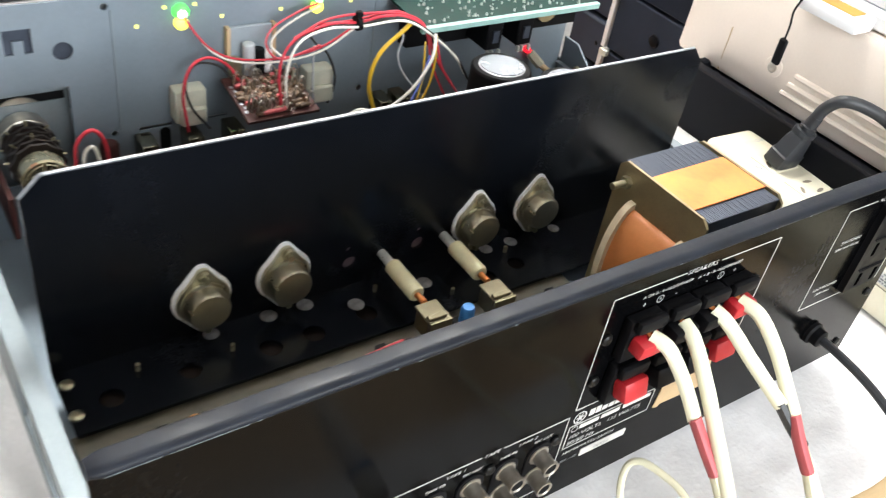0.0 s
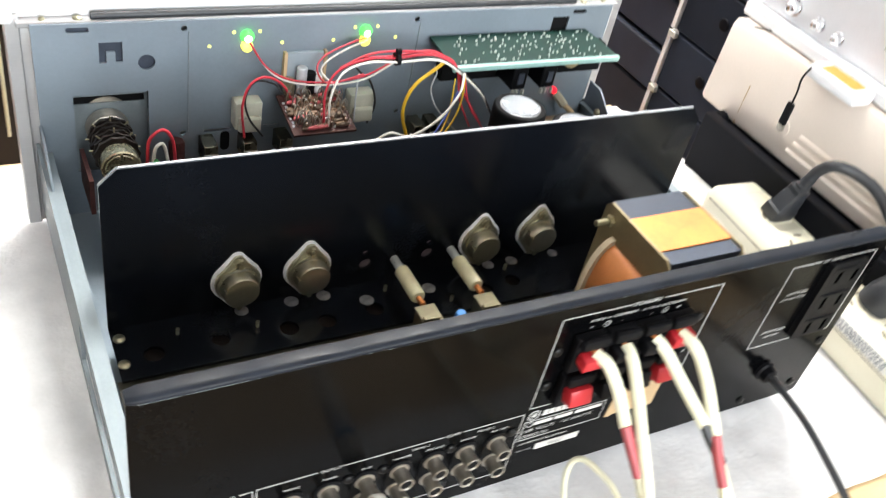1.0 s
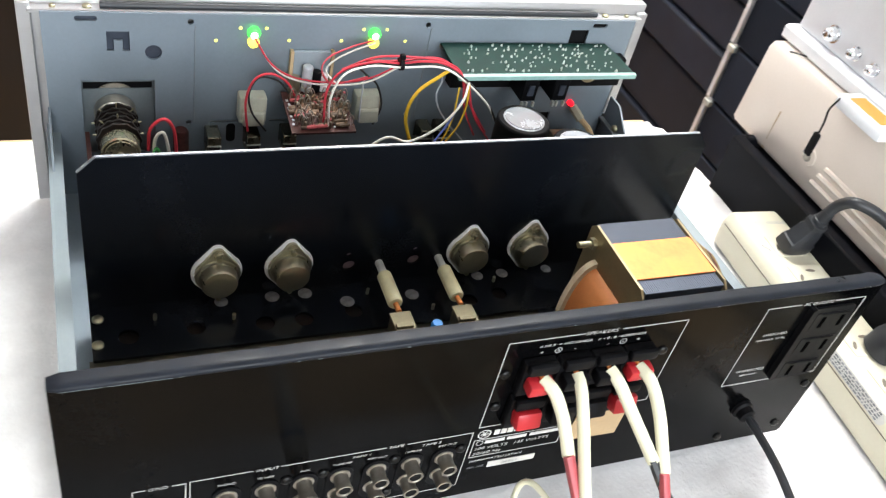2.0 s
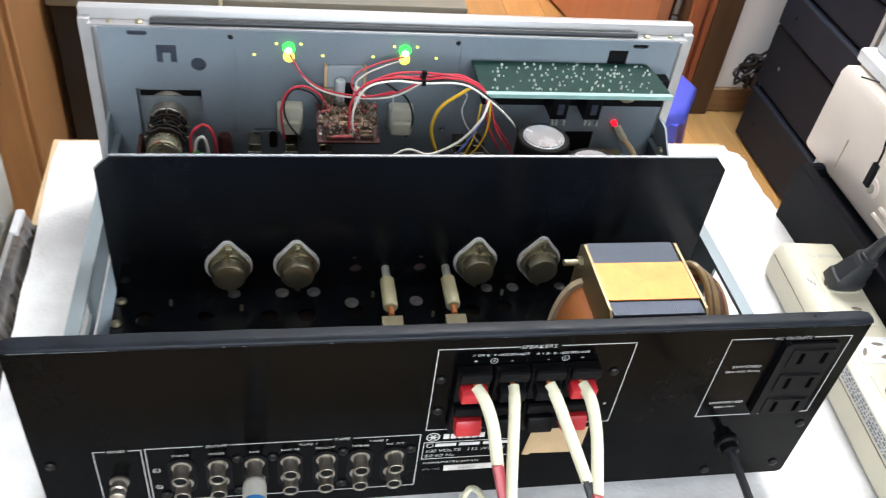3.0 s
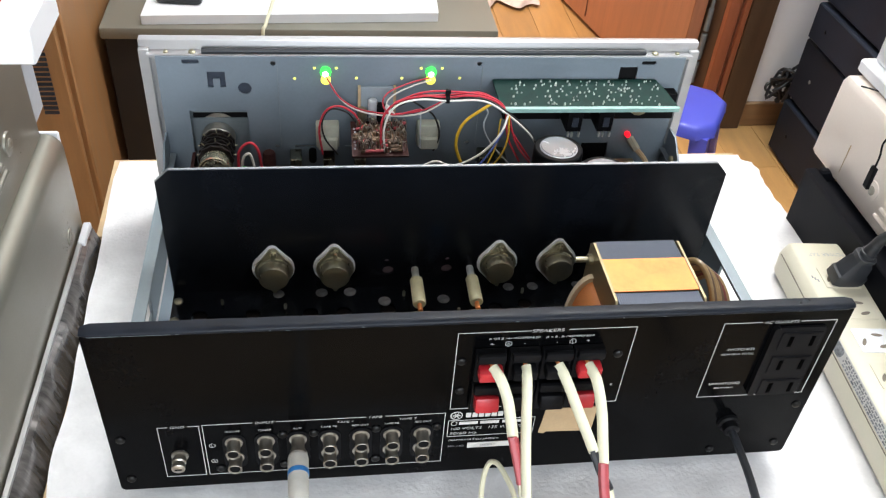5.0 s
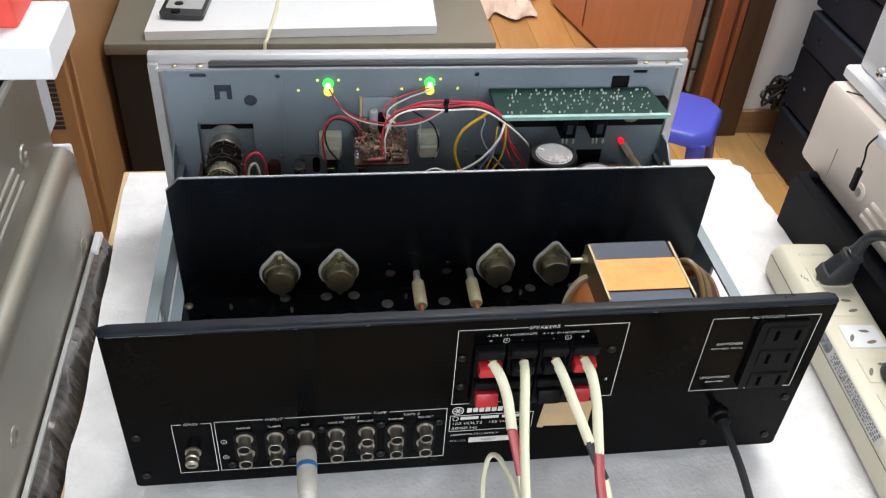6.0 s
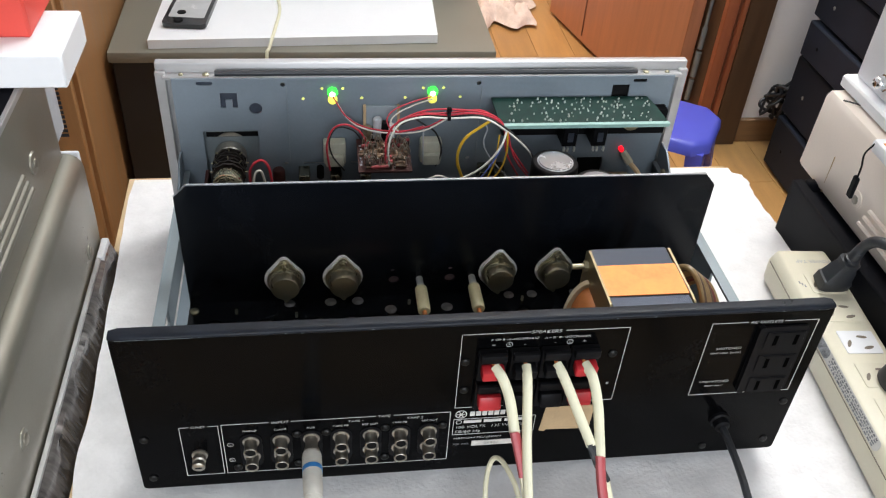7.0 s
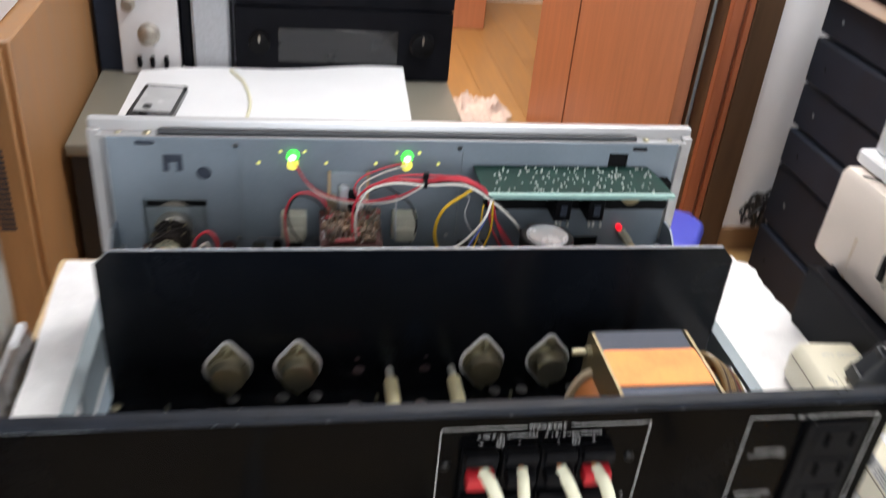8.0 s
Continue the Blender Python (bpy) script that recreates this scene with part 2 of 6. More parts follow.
def lathe(bm, a, axis, profile, seg=24):
    """Rings of (distance along the axis, radius) from a."""
    a, w = Vector(a), Vector(axis).normalized()
    u = w.orthogonal().normalized()
    v = w.cross(u)
    rings = [[bm.verts.new(a + d * w + r * (math.cos(k * math.tau / seg) * u + math.sin(k * math.tau / seg) * v)) for k in range(seg)] for d, r in profile]
    for p, q in zip(rings, rings[1:]):
        for k in range(seg):
            bm.faces.new((p[k], p[(k + 1) % seg], q[(k + 1) % seg], q[k])).smooth = True
    bm.faces.new(rings[0][::-1])
    bm.faces.new(rings[-1])
    return bm


def smooth_path(points, steps=7):
    ps = [Vector(p) for p in points]
    ps = [2 * ps[0] - ps[1]] + ps + [2 * ps[-1] - ps[-2]]
    out = []
    for i in range(1, len(ps) - 2):
        p0, p1, p2, p3 = ps[i - 1 : i + 3]
        for k in range(steps):
            t = k / steps
            out.append(0.5 * (2 * p1 + (p2 - p0) * t + (2 * p0 - 5 * p1 + 4 * p2 - p3) * t * t + (3 * p1 - p0 - 3 * p2 + p3) * t ** 3))
    return out + [ps[-2]]


def tube(bm, points, r, seg=8, steps=7, flat=1.0, side=None):
    """A round (or flattened) tube along a smooth line."""
    path = smooth_path(points, steps)
    rings = []
    u = None
    for i, p in enumerate(path):
        w = (path[min(i + 1, len(path) - 1)] - path[max(i - 1, 0)]).normalized()
        u = (Vector(side) if side else (u or w.orthogonal()))
        u = (u - u.dot(w) * w).normalized()
        v = w.cross(u)
        rings.append([bm.verts.new(p + r * (math.cos(k * math.tau / seg) * u + flat * math.sin(k * math.tau / seg) * v)) for k in range(seg)])
    for a, b in zip(rings, rings[1:]):
        for k in range(seg):
            bm.faces.new((a[k], a[(k + 1) % seg], b[(k + 1) % seg], b[k])).smooth = True
    bm.faces.new(rings[0][::-1])
    bm.faces.new(rings[-1])
    return bm


def slab(bm, outline, depth, at, axis="y", holes=()):
    """An outline of (u, v) raised by depth. axis y: (u, v) are x, z; axis z: x, y; axis x: y, z."""
    def put(u, v, d):
        return {"y": (u, at + d, v), "z": (u, v, at + d), "x": (at + d, u, v)}[axis]
    a = [bm.verts.new(put(u, v, 0)) for u, v in outline]
    b = [bm.verts.new(put(u, v, depth)) for u, v in outline]
    bm.faces.new(a)
    bm.faces.new(b[::-1])
    for i in range(len(a)):
        j = (i + 1) % len(a)
        bm.faces.new((a[i], b[i], b[j], a[j]))
    return bm


def rounded(x0, x1, y0, y1, r, seg=4):
    out = []
    for cx, cy, a0 in ((x1 - r, y1 - r, 0), (x0 + r, y1 - r, 90), (x0 + r, y0 + r, 180), (x1 - r, y0 + r, 270)):
        out += [(cx + r * math.cos(radians(a0 + 90 * k / seg)), cy + r * math.sin(radians(a0 + 90 * k / seg))) for k in range(seg + 1)]
    return out


def part(name, bm, mat, parent=None, label=""):
    """Links a bmesh as one mesh object, with its origin in its middle, under a thing or a part."""
    bmesh.ops.recalc_face_normals(bm, faces=bm.faces)
    lo = Vector([min(v.co[i] for v in bm.verts) for i in range(3)])
    hi = Vector([max(v.co[i] for v in bm.verts) for i in range(3)])
    mid = (lo + hi) / 2
    if parent is None:
        mid.z = lo.z
    bmesh.ops.translate(bm, verts=bm.verts, vec=-mid)
    me = bpy.data.meshes.new(name)
    bm.to_mesh(me)
    bm.free()
    me.set_sharp_from_angle(angle=radians(38))
    me.materials.append(mat)
    ob = new(name, me)
    ob.matrix_basis = Matrix.Translation(mid)
    if parent is not None:
        bpy.context.view_layer.update()
        ob.parent = parent
        ob.matrix_parent_inverse = parent.matrix_world.inverted()
    if label:
        ob["label"] = label
    return ob


def thing(name, x, y, z, label, category, group=""):
    ob = new(name)
    ob.empty_display_size = 0.02
    ob.matrix_basis = Matrix.Translation((x, y, z))
    bpy.context.view_layer.update()
    return tagged(ob, label, category, group)


def B():
    return bmesh.new()


def bx(name, mat, parent, x0, x1, y0, y1, z0, z1, bev=0.0, seg=1, label=""):
    return part(name, box(B(), x0, x1, y0, y1, z0, z1, bev, seg), mat, parent, label)


def structure(ob, label, category):
    return tagged(ob, label, category, kind="structure")


def cut(ob, x0, x1, y0, y1, z0, z1):
    """Cuts a box-shaped opening through a mesh object whose basis is a plain shift, at once."""
    tool = new("cutter", bpy.data.meshes.new("cutter"))
    b = box(B(), x0, x1, y0, y1, z0, z1)
    bmesh.ops.recalc_face_normals(b, faces=b.faces)
    b.to_mesh(tool.data)
    b.free()
    mod = ob.modifiers.new("cut", "BOOLEAN")
    mod.object, mod.solver = tool, "EXACT"
    bpy.context.view_layer.update()
    me = bpy.data.meshes.new_from_object(ob.evaluated_get(bpy.context.evaluated_depsgraph_get()))
    ob.modifiers.clear()
    me.polygons.foreach_set("use_smooth", [False] * len(me.polygons))
    ob.data = me
    bpy.data.objects.remove(tool)


# ---- room ----
floor = structure(part("floor", box(B(), -1.6, 2.4, -1.9, 3.9, FLOOR - 0.05, FLOOR - 0.006), M_hole), "floor under golden laminate planks", "floor")
wall_north = part("wall_north", box(B(), -1.6, 2.4, 1.62, 1.74, FLOOR, CEIL), M_wall)
cut(wall_north, 0.46, 1.127, 1.5, 1.9, FLOOR - 0.1, FLOOR + 2.05)
structure(wall_north, "white painted wall with a door opening", "wall")
for name, x0, x1, y0, y1 in (("wall_west", -1.72, -1.6, -1.9, 3.9), ("wall_east", 2.4, 2.52, -1.9, 3.9), ("wall_south", -1.6, 2.4, -2.02, -1.9), ("wall_far", -1.6, 2.4, 3.9, 4.02)):
    w = part(name, box(B(), x0, x1, y0, y1, FLOOR, CEIL), M_wall)
    structure(w, "plain white painted wall", "wall")
    # unseen opening, added so that sky light enters from the south
    if name == "wall_south":
        cut(w, -0.45, 1.05, -2.2, -1.8, 0.2, 1.3)
structure(part("ceiling", box(B(), -1.72, 2.52, -2.02, 4.02, CEIL, CEIL + 0.1), M_ceiling), "white painted ceiling", "ceiling")
structure(part("baseboard", box(B(), 1.238, 2.4, 1.606, 1.62, FLOOR, FLOOR + 0.07, 0.003), M_base), "brown wooden skirting board", "baseboard")

# door frame and leaf
door_frame = structure(part("trim", box(B(), 1.117, 1.127, 1.62, 1.76, FLOOR, FLOOR + 2.05), M_frame_d), "dark brown wooden door frame", "door frame")
for x0, x1, y0, mat in ((1.117, 1.146, 1.598, M_frame_o), (1.146, 1.155, 1.604, M_frame), (1.155, 1.170, 1.596, M_frame_o), (1.170, 1.238, 1.592, M_frame_d)):
    part("moulding", box(B(), x0, x1, y0, 1.62, FLOOR, FLOOR + 2.08, 0.002), mat, door_frame)
part("jamb", box(B(), 0.44, 0.46, 1.59, 1.76, FLOOR, FLOOR + 2.05, 0.002), M_frame, door_frame)
part("head", box(B(), 0.44, 1.238, 1.594, 1.76, FLOOR + 2.05, FLOOR + 2.12, 0.002), M_frame, door_frame)
hinge, far = Vector((1.086, 1.690)), Vector((0.936, 2.38))
run = (far - hinge).normalized()
door = part("door_1", box(B(), 0, 0.76, -0.02, 0.02, 0, 2.02, 0.002), M_door)
door.matrix_basis = Matrix.Translation((hinge.x, hinge.y, FLOOR + 0.012)) @ Matrix.Rotation(math.atan2(run.y, run.x), 4, "Z") @ Matrix.Translation((0.38, 0, 0))
structure(door, "orange-brown veneered wooden door standing open", "door")
bpy.context.view_layer.update()
b = box(B(), 0.52, 0.524, -0.0225, -0.0195, 0.02, 2.0)
box(b, 0.52, 0.524, 0.0195, 0.0225, 0.02, 2.0)
bmesh.ops.transform(b, matrix=door.matrix_world @ Matrix.Translation((-0.38, 0, 0)), verts=b.verts)
part("groove", b, M_frame, door)
b = B()
for z0, z1, r in ((0.10, 0.16, 0.007), (0.17, 0.24, 0.008), (0.25, 0.31, 0.007), (0.31, 1.95, 0.0045)):
    cyl(b, (1.106, 1.668, FLOOR + z0), (1.106, 1.668, FLOOR + z1), r, seg=10)
part("hinge", b, M_zinc, door_frame, "dull metal hinge rod")

# ceiling lamp: out of view, assumed from highlights and placed by brightness
lamp = thing("ceiling_lamp", 0.80, 0.90, CEIL - 0.07, "flat white ceiling lamp, switched on, assumed out of view", "lamp")
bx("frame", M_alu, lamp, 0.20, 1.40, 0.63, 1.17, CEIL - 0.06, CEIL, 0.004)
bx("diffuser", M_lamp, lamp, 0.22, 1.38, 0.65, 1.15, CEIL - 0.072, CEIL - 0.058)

# ---- table ----
table = thing("table", 0.24, 0.1, FLOOR, "pale birch table under a sheet of white packing foam", "table")
part("tabletop", slab(B(), [(-0.0495, -0.20), (0.520, -0.20), (0.520, 0.360), (-0.0625, 0.360), (-0.0605, 0.254), (-0.0495, 0.252)], 0.0255, -0.030, "z"), M_table, table)
for x in (-0.04, 0.47):
    for y in (-0.18, 0.29):
        bx("leg", M_table, table, x, x + 0.035, y, y + 0.035, FLOOR, -0.030, 0.002)


def foam_sheet():
    bm = B()
    rng = random.Random(4)
    nx, ny = 110, 90
    g = [[None] * (ny + 1) for _ in range(nx + 1)]
    for i in range(nx + 1):
        for j in range(ny + 1):
            y = -0.066 + 0.420 * j / ny
            left, right = -0.046 - 0.012 * min(1, max(0, y / 0.33)), 0.5275 + (0.004 if 0.2 < y < 0.34 else 0)
            x = left + (right - left) * i / nx
            if i == nx:
                x += 0.004 * noise.noise((y * 22, 3, 1)) + 0.003 * noise.noise((y * 90, 3, 1)) - (0.006 if y > 0.34 else 0)
            if i == 0:
                x += 0.004 * noise.noise((y * 15, 9, 1))
            if j in (0, ny):
                y += 0.003 * noise.noise((x * 18, 7, 1))
            g[i][j] = bm.verts.new((x, y, -0.0018 + 0.0009 * noise.noise((x * 6, y * 60, 0)) + 0.0007 * noise.noise((x * 55, y * 55, 4))))
    for i in range(nx):
        for j in range(ny):
            bm.faces.new((g[i][j], g[i + 1][j], g[i + 1][j + 1], g[i][j + 1])).smooth = True
    r = bmesh.ops.extrude_face_region(bm, geom=bm.faces[:])
    bmesh.ops.translate(bm, verts=[v for v in r["geom"] if isinstance(v, bmesh.types.BMVert)], vec=(0, 0, -0.0020))
    return tagged(part("foam_sheet", bm, M_foam), "thin white packing foam sheet spread on the table", "foam sheet")


foam_sheet()

# ---- amplifier ----
amp = thing("stereo_amplifier", 0.205, 0.14, 0.0, "opened vintage stereo amplifier, black rear panel, cover removed", "amplifier")
rear = part("rear_panel", slab(B(), rounded(0.0, 0.41, 0.012, 0.1425, 0.003), 0.0016, 0.0), M_panel, amp, "black painted steel rear panel")


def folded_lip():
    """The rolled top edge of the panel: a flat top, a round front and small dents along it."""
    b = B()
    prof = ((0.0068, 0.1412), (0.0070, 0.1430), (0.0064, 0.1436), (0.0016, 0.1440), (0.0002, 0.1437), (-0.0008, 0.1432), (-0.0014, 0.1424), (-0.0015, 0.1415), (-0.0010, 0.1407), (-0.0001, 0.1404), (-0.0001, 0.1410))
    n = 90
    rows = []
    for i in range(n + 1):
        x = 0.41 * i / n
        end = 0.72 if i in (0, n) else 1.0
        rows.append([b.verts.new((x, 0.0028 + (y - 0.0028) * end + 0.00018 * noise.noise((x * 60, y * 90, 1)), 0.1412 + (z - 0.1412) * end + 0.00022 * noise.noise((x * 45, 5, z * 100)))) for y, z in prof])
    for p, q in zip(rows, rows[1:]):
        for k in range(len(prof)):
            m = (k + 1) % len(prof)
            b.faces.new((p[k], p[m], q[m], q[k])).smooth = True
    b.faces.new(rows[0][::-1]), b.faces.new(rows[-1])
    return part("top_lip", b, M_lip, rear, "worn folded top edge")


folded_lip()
rng = random.Random(31)
for k in range(9):
    x, w = rng.uniform(0.01, 0.40), rng.uniform(0.0006, 0.0022)
    bx("paint_chip", M_zinc, rear, x, x + w, -0.00168, -0.00130, 0.1414, 0.1416 + rng.uniform(0, 0.0003))
for x0, x1 in ((0.004, 0.019), (0.021, 0.044), (0.0465, 0.0480)):
    bx("paint_chip", M_zinc, rear, x0, x1, -0.00165, -0.00130, 0.14140, 0.14160)
for x in (0.015, 0.37):
    for y in (0.03, 0.24):
        part("foot", cyl(B(), (x + 0.012, y, 0.0), (x + 0.012, y, 0.013), 0.011), M_blackp, amp)
bx("bottom_plate", M_chassis, amp, 0.004, 0.406, 0.0016, 0.272, 0.012, 0.0135)


def side_plate(x0, x1):
    plate = part("side_plate", box(B(), x0, x1, 0.0016, 0.285, 0.0135, 0.063), M_zinc, amp, "grey plated steel side plate")
    cut(plate, x0 - 0.01, x1 + 0.01, 0.030, 0.135, 0.024, 0.052)
    bpy.context.view_layer.update()
    xe, s = (x1, 0.006) if x0 < 0.2 else (x0, -0.006)
    bx("fold", M_zinc, plate, min(xe, xe + s), max(xe, xe + s), 0.009, 0.272, 0.0617, 0.063)


side_plate(0.0005, 0.0025)
side_plate(0.4075, 0.4095)

# Unseen board, added in a dark colour so the flange holes look shaded.
bx("main_board", M_wafer, amp, 0.030, 0.385, 0.1130, 0.250, 0.0235, 0.0250, 0, 1, "dark brown board assumed below, darkening the flange holes")
# heat sink
sink = part("heat_sink", slab(B(), [(0.016, 0.030), (0.395, 0.030), (0.395, 0.126), (0.387, 0.135), (0.025, 0.135), (0.016, 0.126)], 0.0022, 0.147), M_sink, amp, "glossy black heat sink plate")
part("cut_edge", slab(B(), [(0.0255, 0.1348), (0.3865, 0.1348), (0.3865, 0.1356), (0.0255, 0.1356)], 0.0018, 0.1472), M_raw, sink)
part("cut_edge", slab(B(), [(0.0166, 0.1262), (0.0256, 0.1352), (0.0250, 0.1358), (0.0158, 0.1266)], 0.0018, 0.1472), M_raw, sink)
bx("base_flange", M_sink, sink, 0.016, 0.395, 0.1085, 0.147, 0.0285, 0.0305)


def bore(ob, holes):
    """Drills round holes (a, b, radius) through a mesh object, at once."""
    tool = new("cutter", bpy.data.meshes.new("cutter"))
    b = B()
    for p, q, r in holes:
        cyl(b, p, q, r, seg=18)
    bmesh.ops.recalc_face_normals(b, faces=b.faces)
    b.to_mesh(tool.data)
    b.free()
    mod = ob.modifiers.new("bore", "BOOLEAN")
    mod.object, mod.solver = tool, "EXACT"
    bpy.context.view_layer.update()
    me = bpy.data.meshes.new_from_object(ob.evaluated_get(bpy.context.evaluated_depsgraph_get()))
    ob.modifiers.clear()
    me.polygons.foreach_set("use_smooth", [False] * len(me.polygons))
    ob.data = me
    bpy.data.objects.remove(tool)


bore(sink, [((x, 0.14, z), (x, 0.155, z), r) for x, z, r in (
    (0.165, 0.046, 0.004), (0.164, 0.055, 0.0018), (0.207, 0.046, 0.004), (0.207, 0.055, 0.0018))])
# Strip added behind the holes; its tint stands for lit parts seen through.
bx("insulating_strip", M_pink, sink, 0.150, 0.235, 0.1490, 0.1500, 0.036, 0.064)
flange = [o for o in sink.children if o.name.startswith("base_flange")][0]
bore(flange, [((x, y, 0.02), (x, y, 0.04), r) for x, y, r in (
    (0.035, 0.123, 0.0055), (0.071, 0.124, 0.005), (0.110, 0.122, 0.0055), (0.133, 0.122, 0.0055), (0.164, 0.124, 0.0055), (0.240, 0.122, 0.005), (0.262, 0.125, 0.005))])
# Grey discs stand in for holes with lit metal showing through.
for x, y, r in ((0.088, 0.1425, 0.0040), (0.118, 0.1425, 0.0043), (0.138, 0.1425, 0.0043), (0.253, 0.1425, 0.0040), (0.271, 0.1425, 0.0040), (0.304, 0.1425, 0.0036), (0.204, 0.132, 0.0044), (0.162, 0.132, 0.0044)):
    part("hole_plug", lathe(B(), (x, y, 0.0300), (0, 0, 1), [(0, r), (0.0007, r), (0.0010, r * 0.8)], 16), M_hole_lit, sink, "dull grey disc standing in for a hole lit from behind")


def pan_screw(name, at, axis, r, mat, parent, h=0.0016):
    at, axis = Vector(at), Vector(axis).normalized()
    b = lathe(B(), at, axis, [(0, r), (h * 0.5, r), (h * 0.85, r * 0.75), (h, r * 0.35)], 14)
    u = axis.orthogonal().normalized()
    v = axis.cross(u)
    for d in (u, v):
        e = axis.cross(d)
        p = at + axis * (h * 0.96)
        vs = [b.verts.new(p + s * d * r * 0.55 + k * e * r * 0.10 + axis * 0.0001) for s, k in ((-1, -1), (1, -1), (1, 1), (-1, 1))]
        b.faces.new(vs)
    return part(name, b, mat, parent)


for x, y in ((0.020, 0.138), (0.019, 0.119)):
    pan_screw("screw", (x, y, 0.0305), (0, 0, 1), 0.0032, M_screw, sink, 0.002)
for x, y in ((0.050, 0.134), (0.093, 0.128), (0.176, 0.137), (0.262, 0.136), (0.213, 0.118)):
    part("pin", cyl(B(), (x, y, 0.0305), (x, y, 0.0345), 0.0011, seg=8), M_screw, sink)


def diamond(cx, cz, hw, hh, rc, seg=6):
    """The outline of a two-hole transistor flange: a round middle and two rounded tips, with straight sides between."""
    tip = 0.30 * hw
    reach = hh - tip
    a0 = math.acos((hw - tip) / reach)
    out = []
    for s in (1, -1):
        for k in range(seg + 1):
            a = (math.pi / 2 - a0) * (1 - 2 * k / seg)
            out.append((cx + s * tip * math.sin(a) * 1.0, cz + s * (reach + tip * math.cos(a))))
        for k in range(seg + 1):
            a = a0 * (1 - 2 * k / seg)
            out.append((cx - s * hw * math.cos(a), cz + s * hw * math.sin(a)))
    return out


def power_transistor(x, z):
    tr = part("power_transistor", slab(B(), diamond(x, z - 0.0004, 0.0131, 0.0192, 0.003), -0.0018, 0.1460), M_tran, amp, "tarnished metal-can power transistor")
    part("mica_washer", slab(B(), diamond(x - 0.0004, z + 0.0002, 0.0146, 0.0204, 0.003), -0.0010, 0.1470), M_mica, tr, "white insulating washer")
    part("can", lathe(B(), (x, 0.1442, z - 0.0008), (0, -1, 0), [(0, 0.0118), (0.0013, 0.0118), (0.0019, 0.0107), (0.0076, 0.0102), (0.0086, 0.0097), (0.0090, 0.0088), (0.0089, 0.0040)], 36), M_tran, tr)
    for dz in (0.0150, -0.0154):
        b = cyl(B(), (x, 0.1444, z + dz), (x, 0.1396, z + dz), 0.0016, seg=10)
        lathe(b, (x, 0.1442, z + dz), (0, -1, 0), [(0, 0.0030), (0.0016, 0.0030), (0.0019, 0.0026)], 6)
        part("screw", b, M_screw, tr)


for x in (0.0858, 0.1277, 0.2434, 0.2866):
    power_transistor(x, 0.0513)

for x in (0.184, 0.2235):
    post = part("ceramic_standoff", lathe(B(), (x, 0.136, 0.0466), (0, -1, 0), [(0, 0.0036), (0.0008, 0.0045), (0.024, 0.0046), (0.0252, 0.0040)], 18), M_cream, amp, "cream ceramic resistor standing off the heat sink")
    part("metal_tip", cyl(B(), (x, 0.1475, 0.0466), (x, 0.136, 0.0466), 0.0026, seg=12), M_solder, post)
    part("bolt", cyl(B(), (x, 0.1110, 0.0466), (x, 0.104, 0.0470), 0.0017, seg=10), M_copper, post)
    clip = part("clip", box(B(), x - 0.0065, x + 0.0065, 0.0890, 0.1035, 0.0465, 0.0476, 0.0003), M_clip, amp, "bent brass-coloured bracket")
    bx("tab", M_clip, clip, x - 0.0065, x + 0.0065, 0.0879, 0.0890, 0.036, 0.0476)
    bx("tab", M_clip, clip, x - 0.0065, x - 0.0055, 0.0905, 0.1010, 0.036, 0.0465)
    bx("rib", M_clip, clip, x - 0.0060, x + 0.0045, 0.0900, 0.0935, 0.0476, 0.0492, 0.0005)
part("capacitor", lathe(B(), (0.2065, 0.096, 0.024), (0, 0, 1), [(0, 0.0035), (0.017, 0.0037), (0.0185, 0.003)], 16), M_bluecap, amp, "small blue electrolytic capacitor")

# rear circuit board under the flange
board = bx("driver_board", M_green_pcb2, amp, 0.014, 0.285, 0.009, 0.112, 0.0245, 0.0261, 0, 1, "dull circuit board along the rear")
rng = random.Random(7)
for k in range(16):
    x, y = 0.03 + 0.0155 * k, 0.086 + rng.uniform(0, 0.012)
    bx("terminal", M_blackp, board, x, x + 0.006, y, y + 0.006, 0.0261, 0.030 + rng.uniform(0, 0.004), 0.0006)
part("capacitor", lathe(B(), (0.060, 0.094, 0.032), (0.35, -1, 0.1), [(0, 0.0042), (0.0022, 0.0048), (0.0044, 0.0042)], 16), M_orangecap, board, "orange disc capacitor")
part("bus_wire", tube(B(), [(0.068, 0.092, 0.029), (0.1, 0.0925, 0.031), (0.135, 0.094, 0.032), (0.168, 0.096, 0.033)], 0.0017, 8), M_paper, board)
part("bus_wire", tube(B(), [(0.132, 0.093, 0.034), (0.15, 0.094, 0.0345), (0.168, 0.0955, 0.0345)], 0.0011, 8), M_wirered, board)

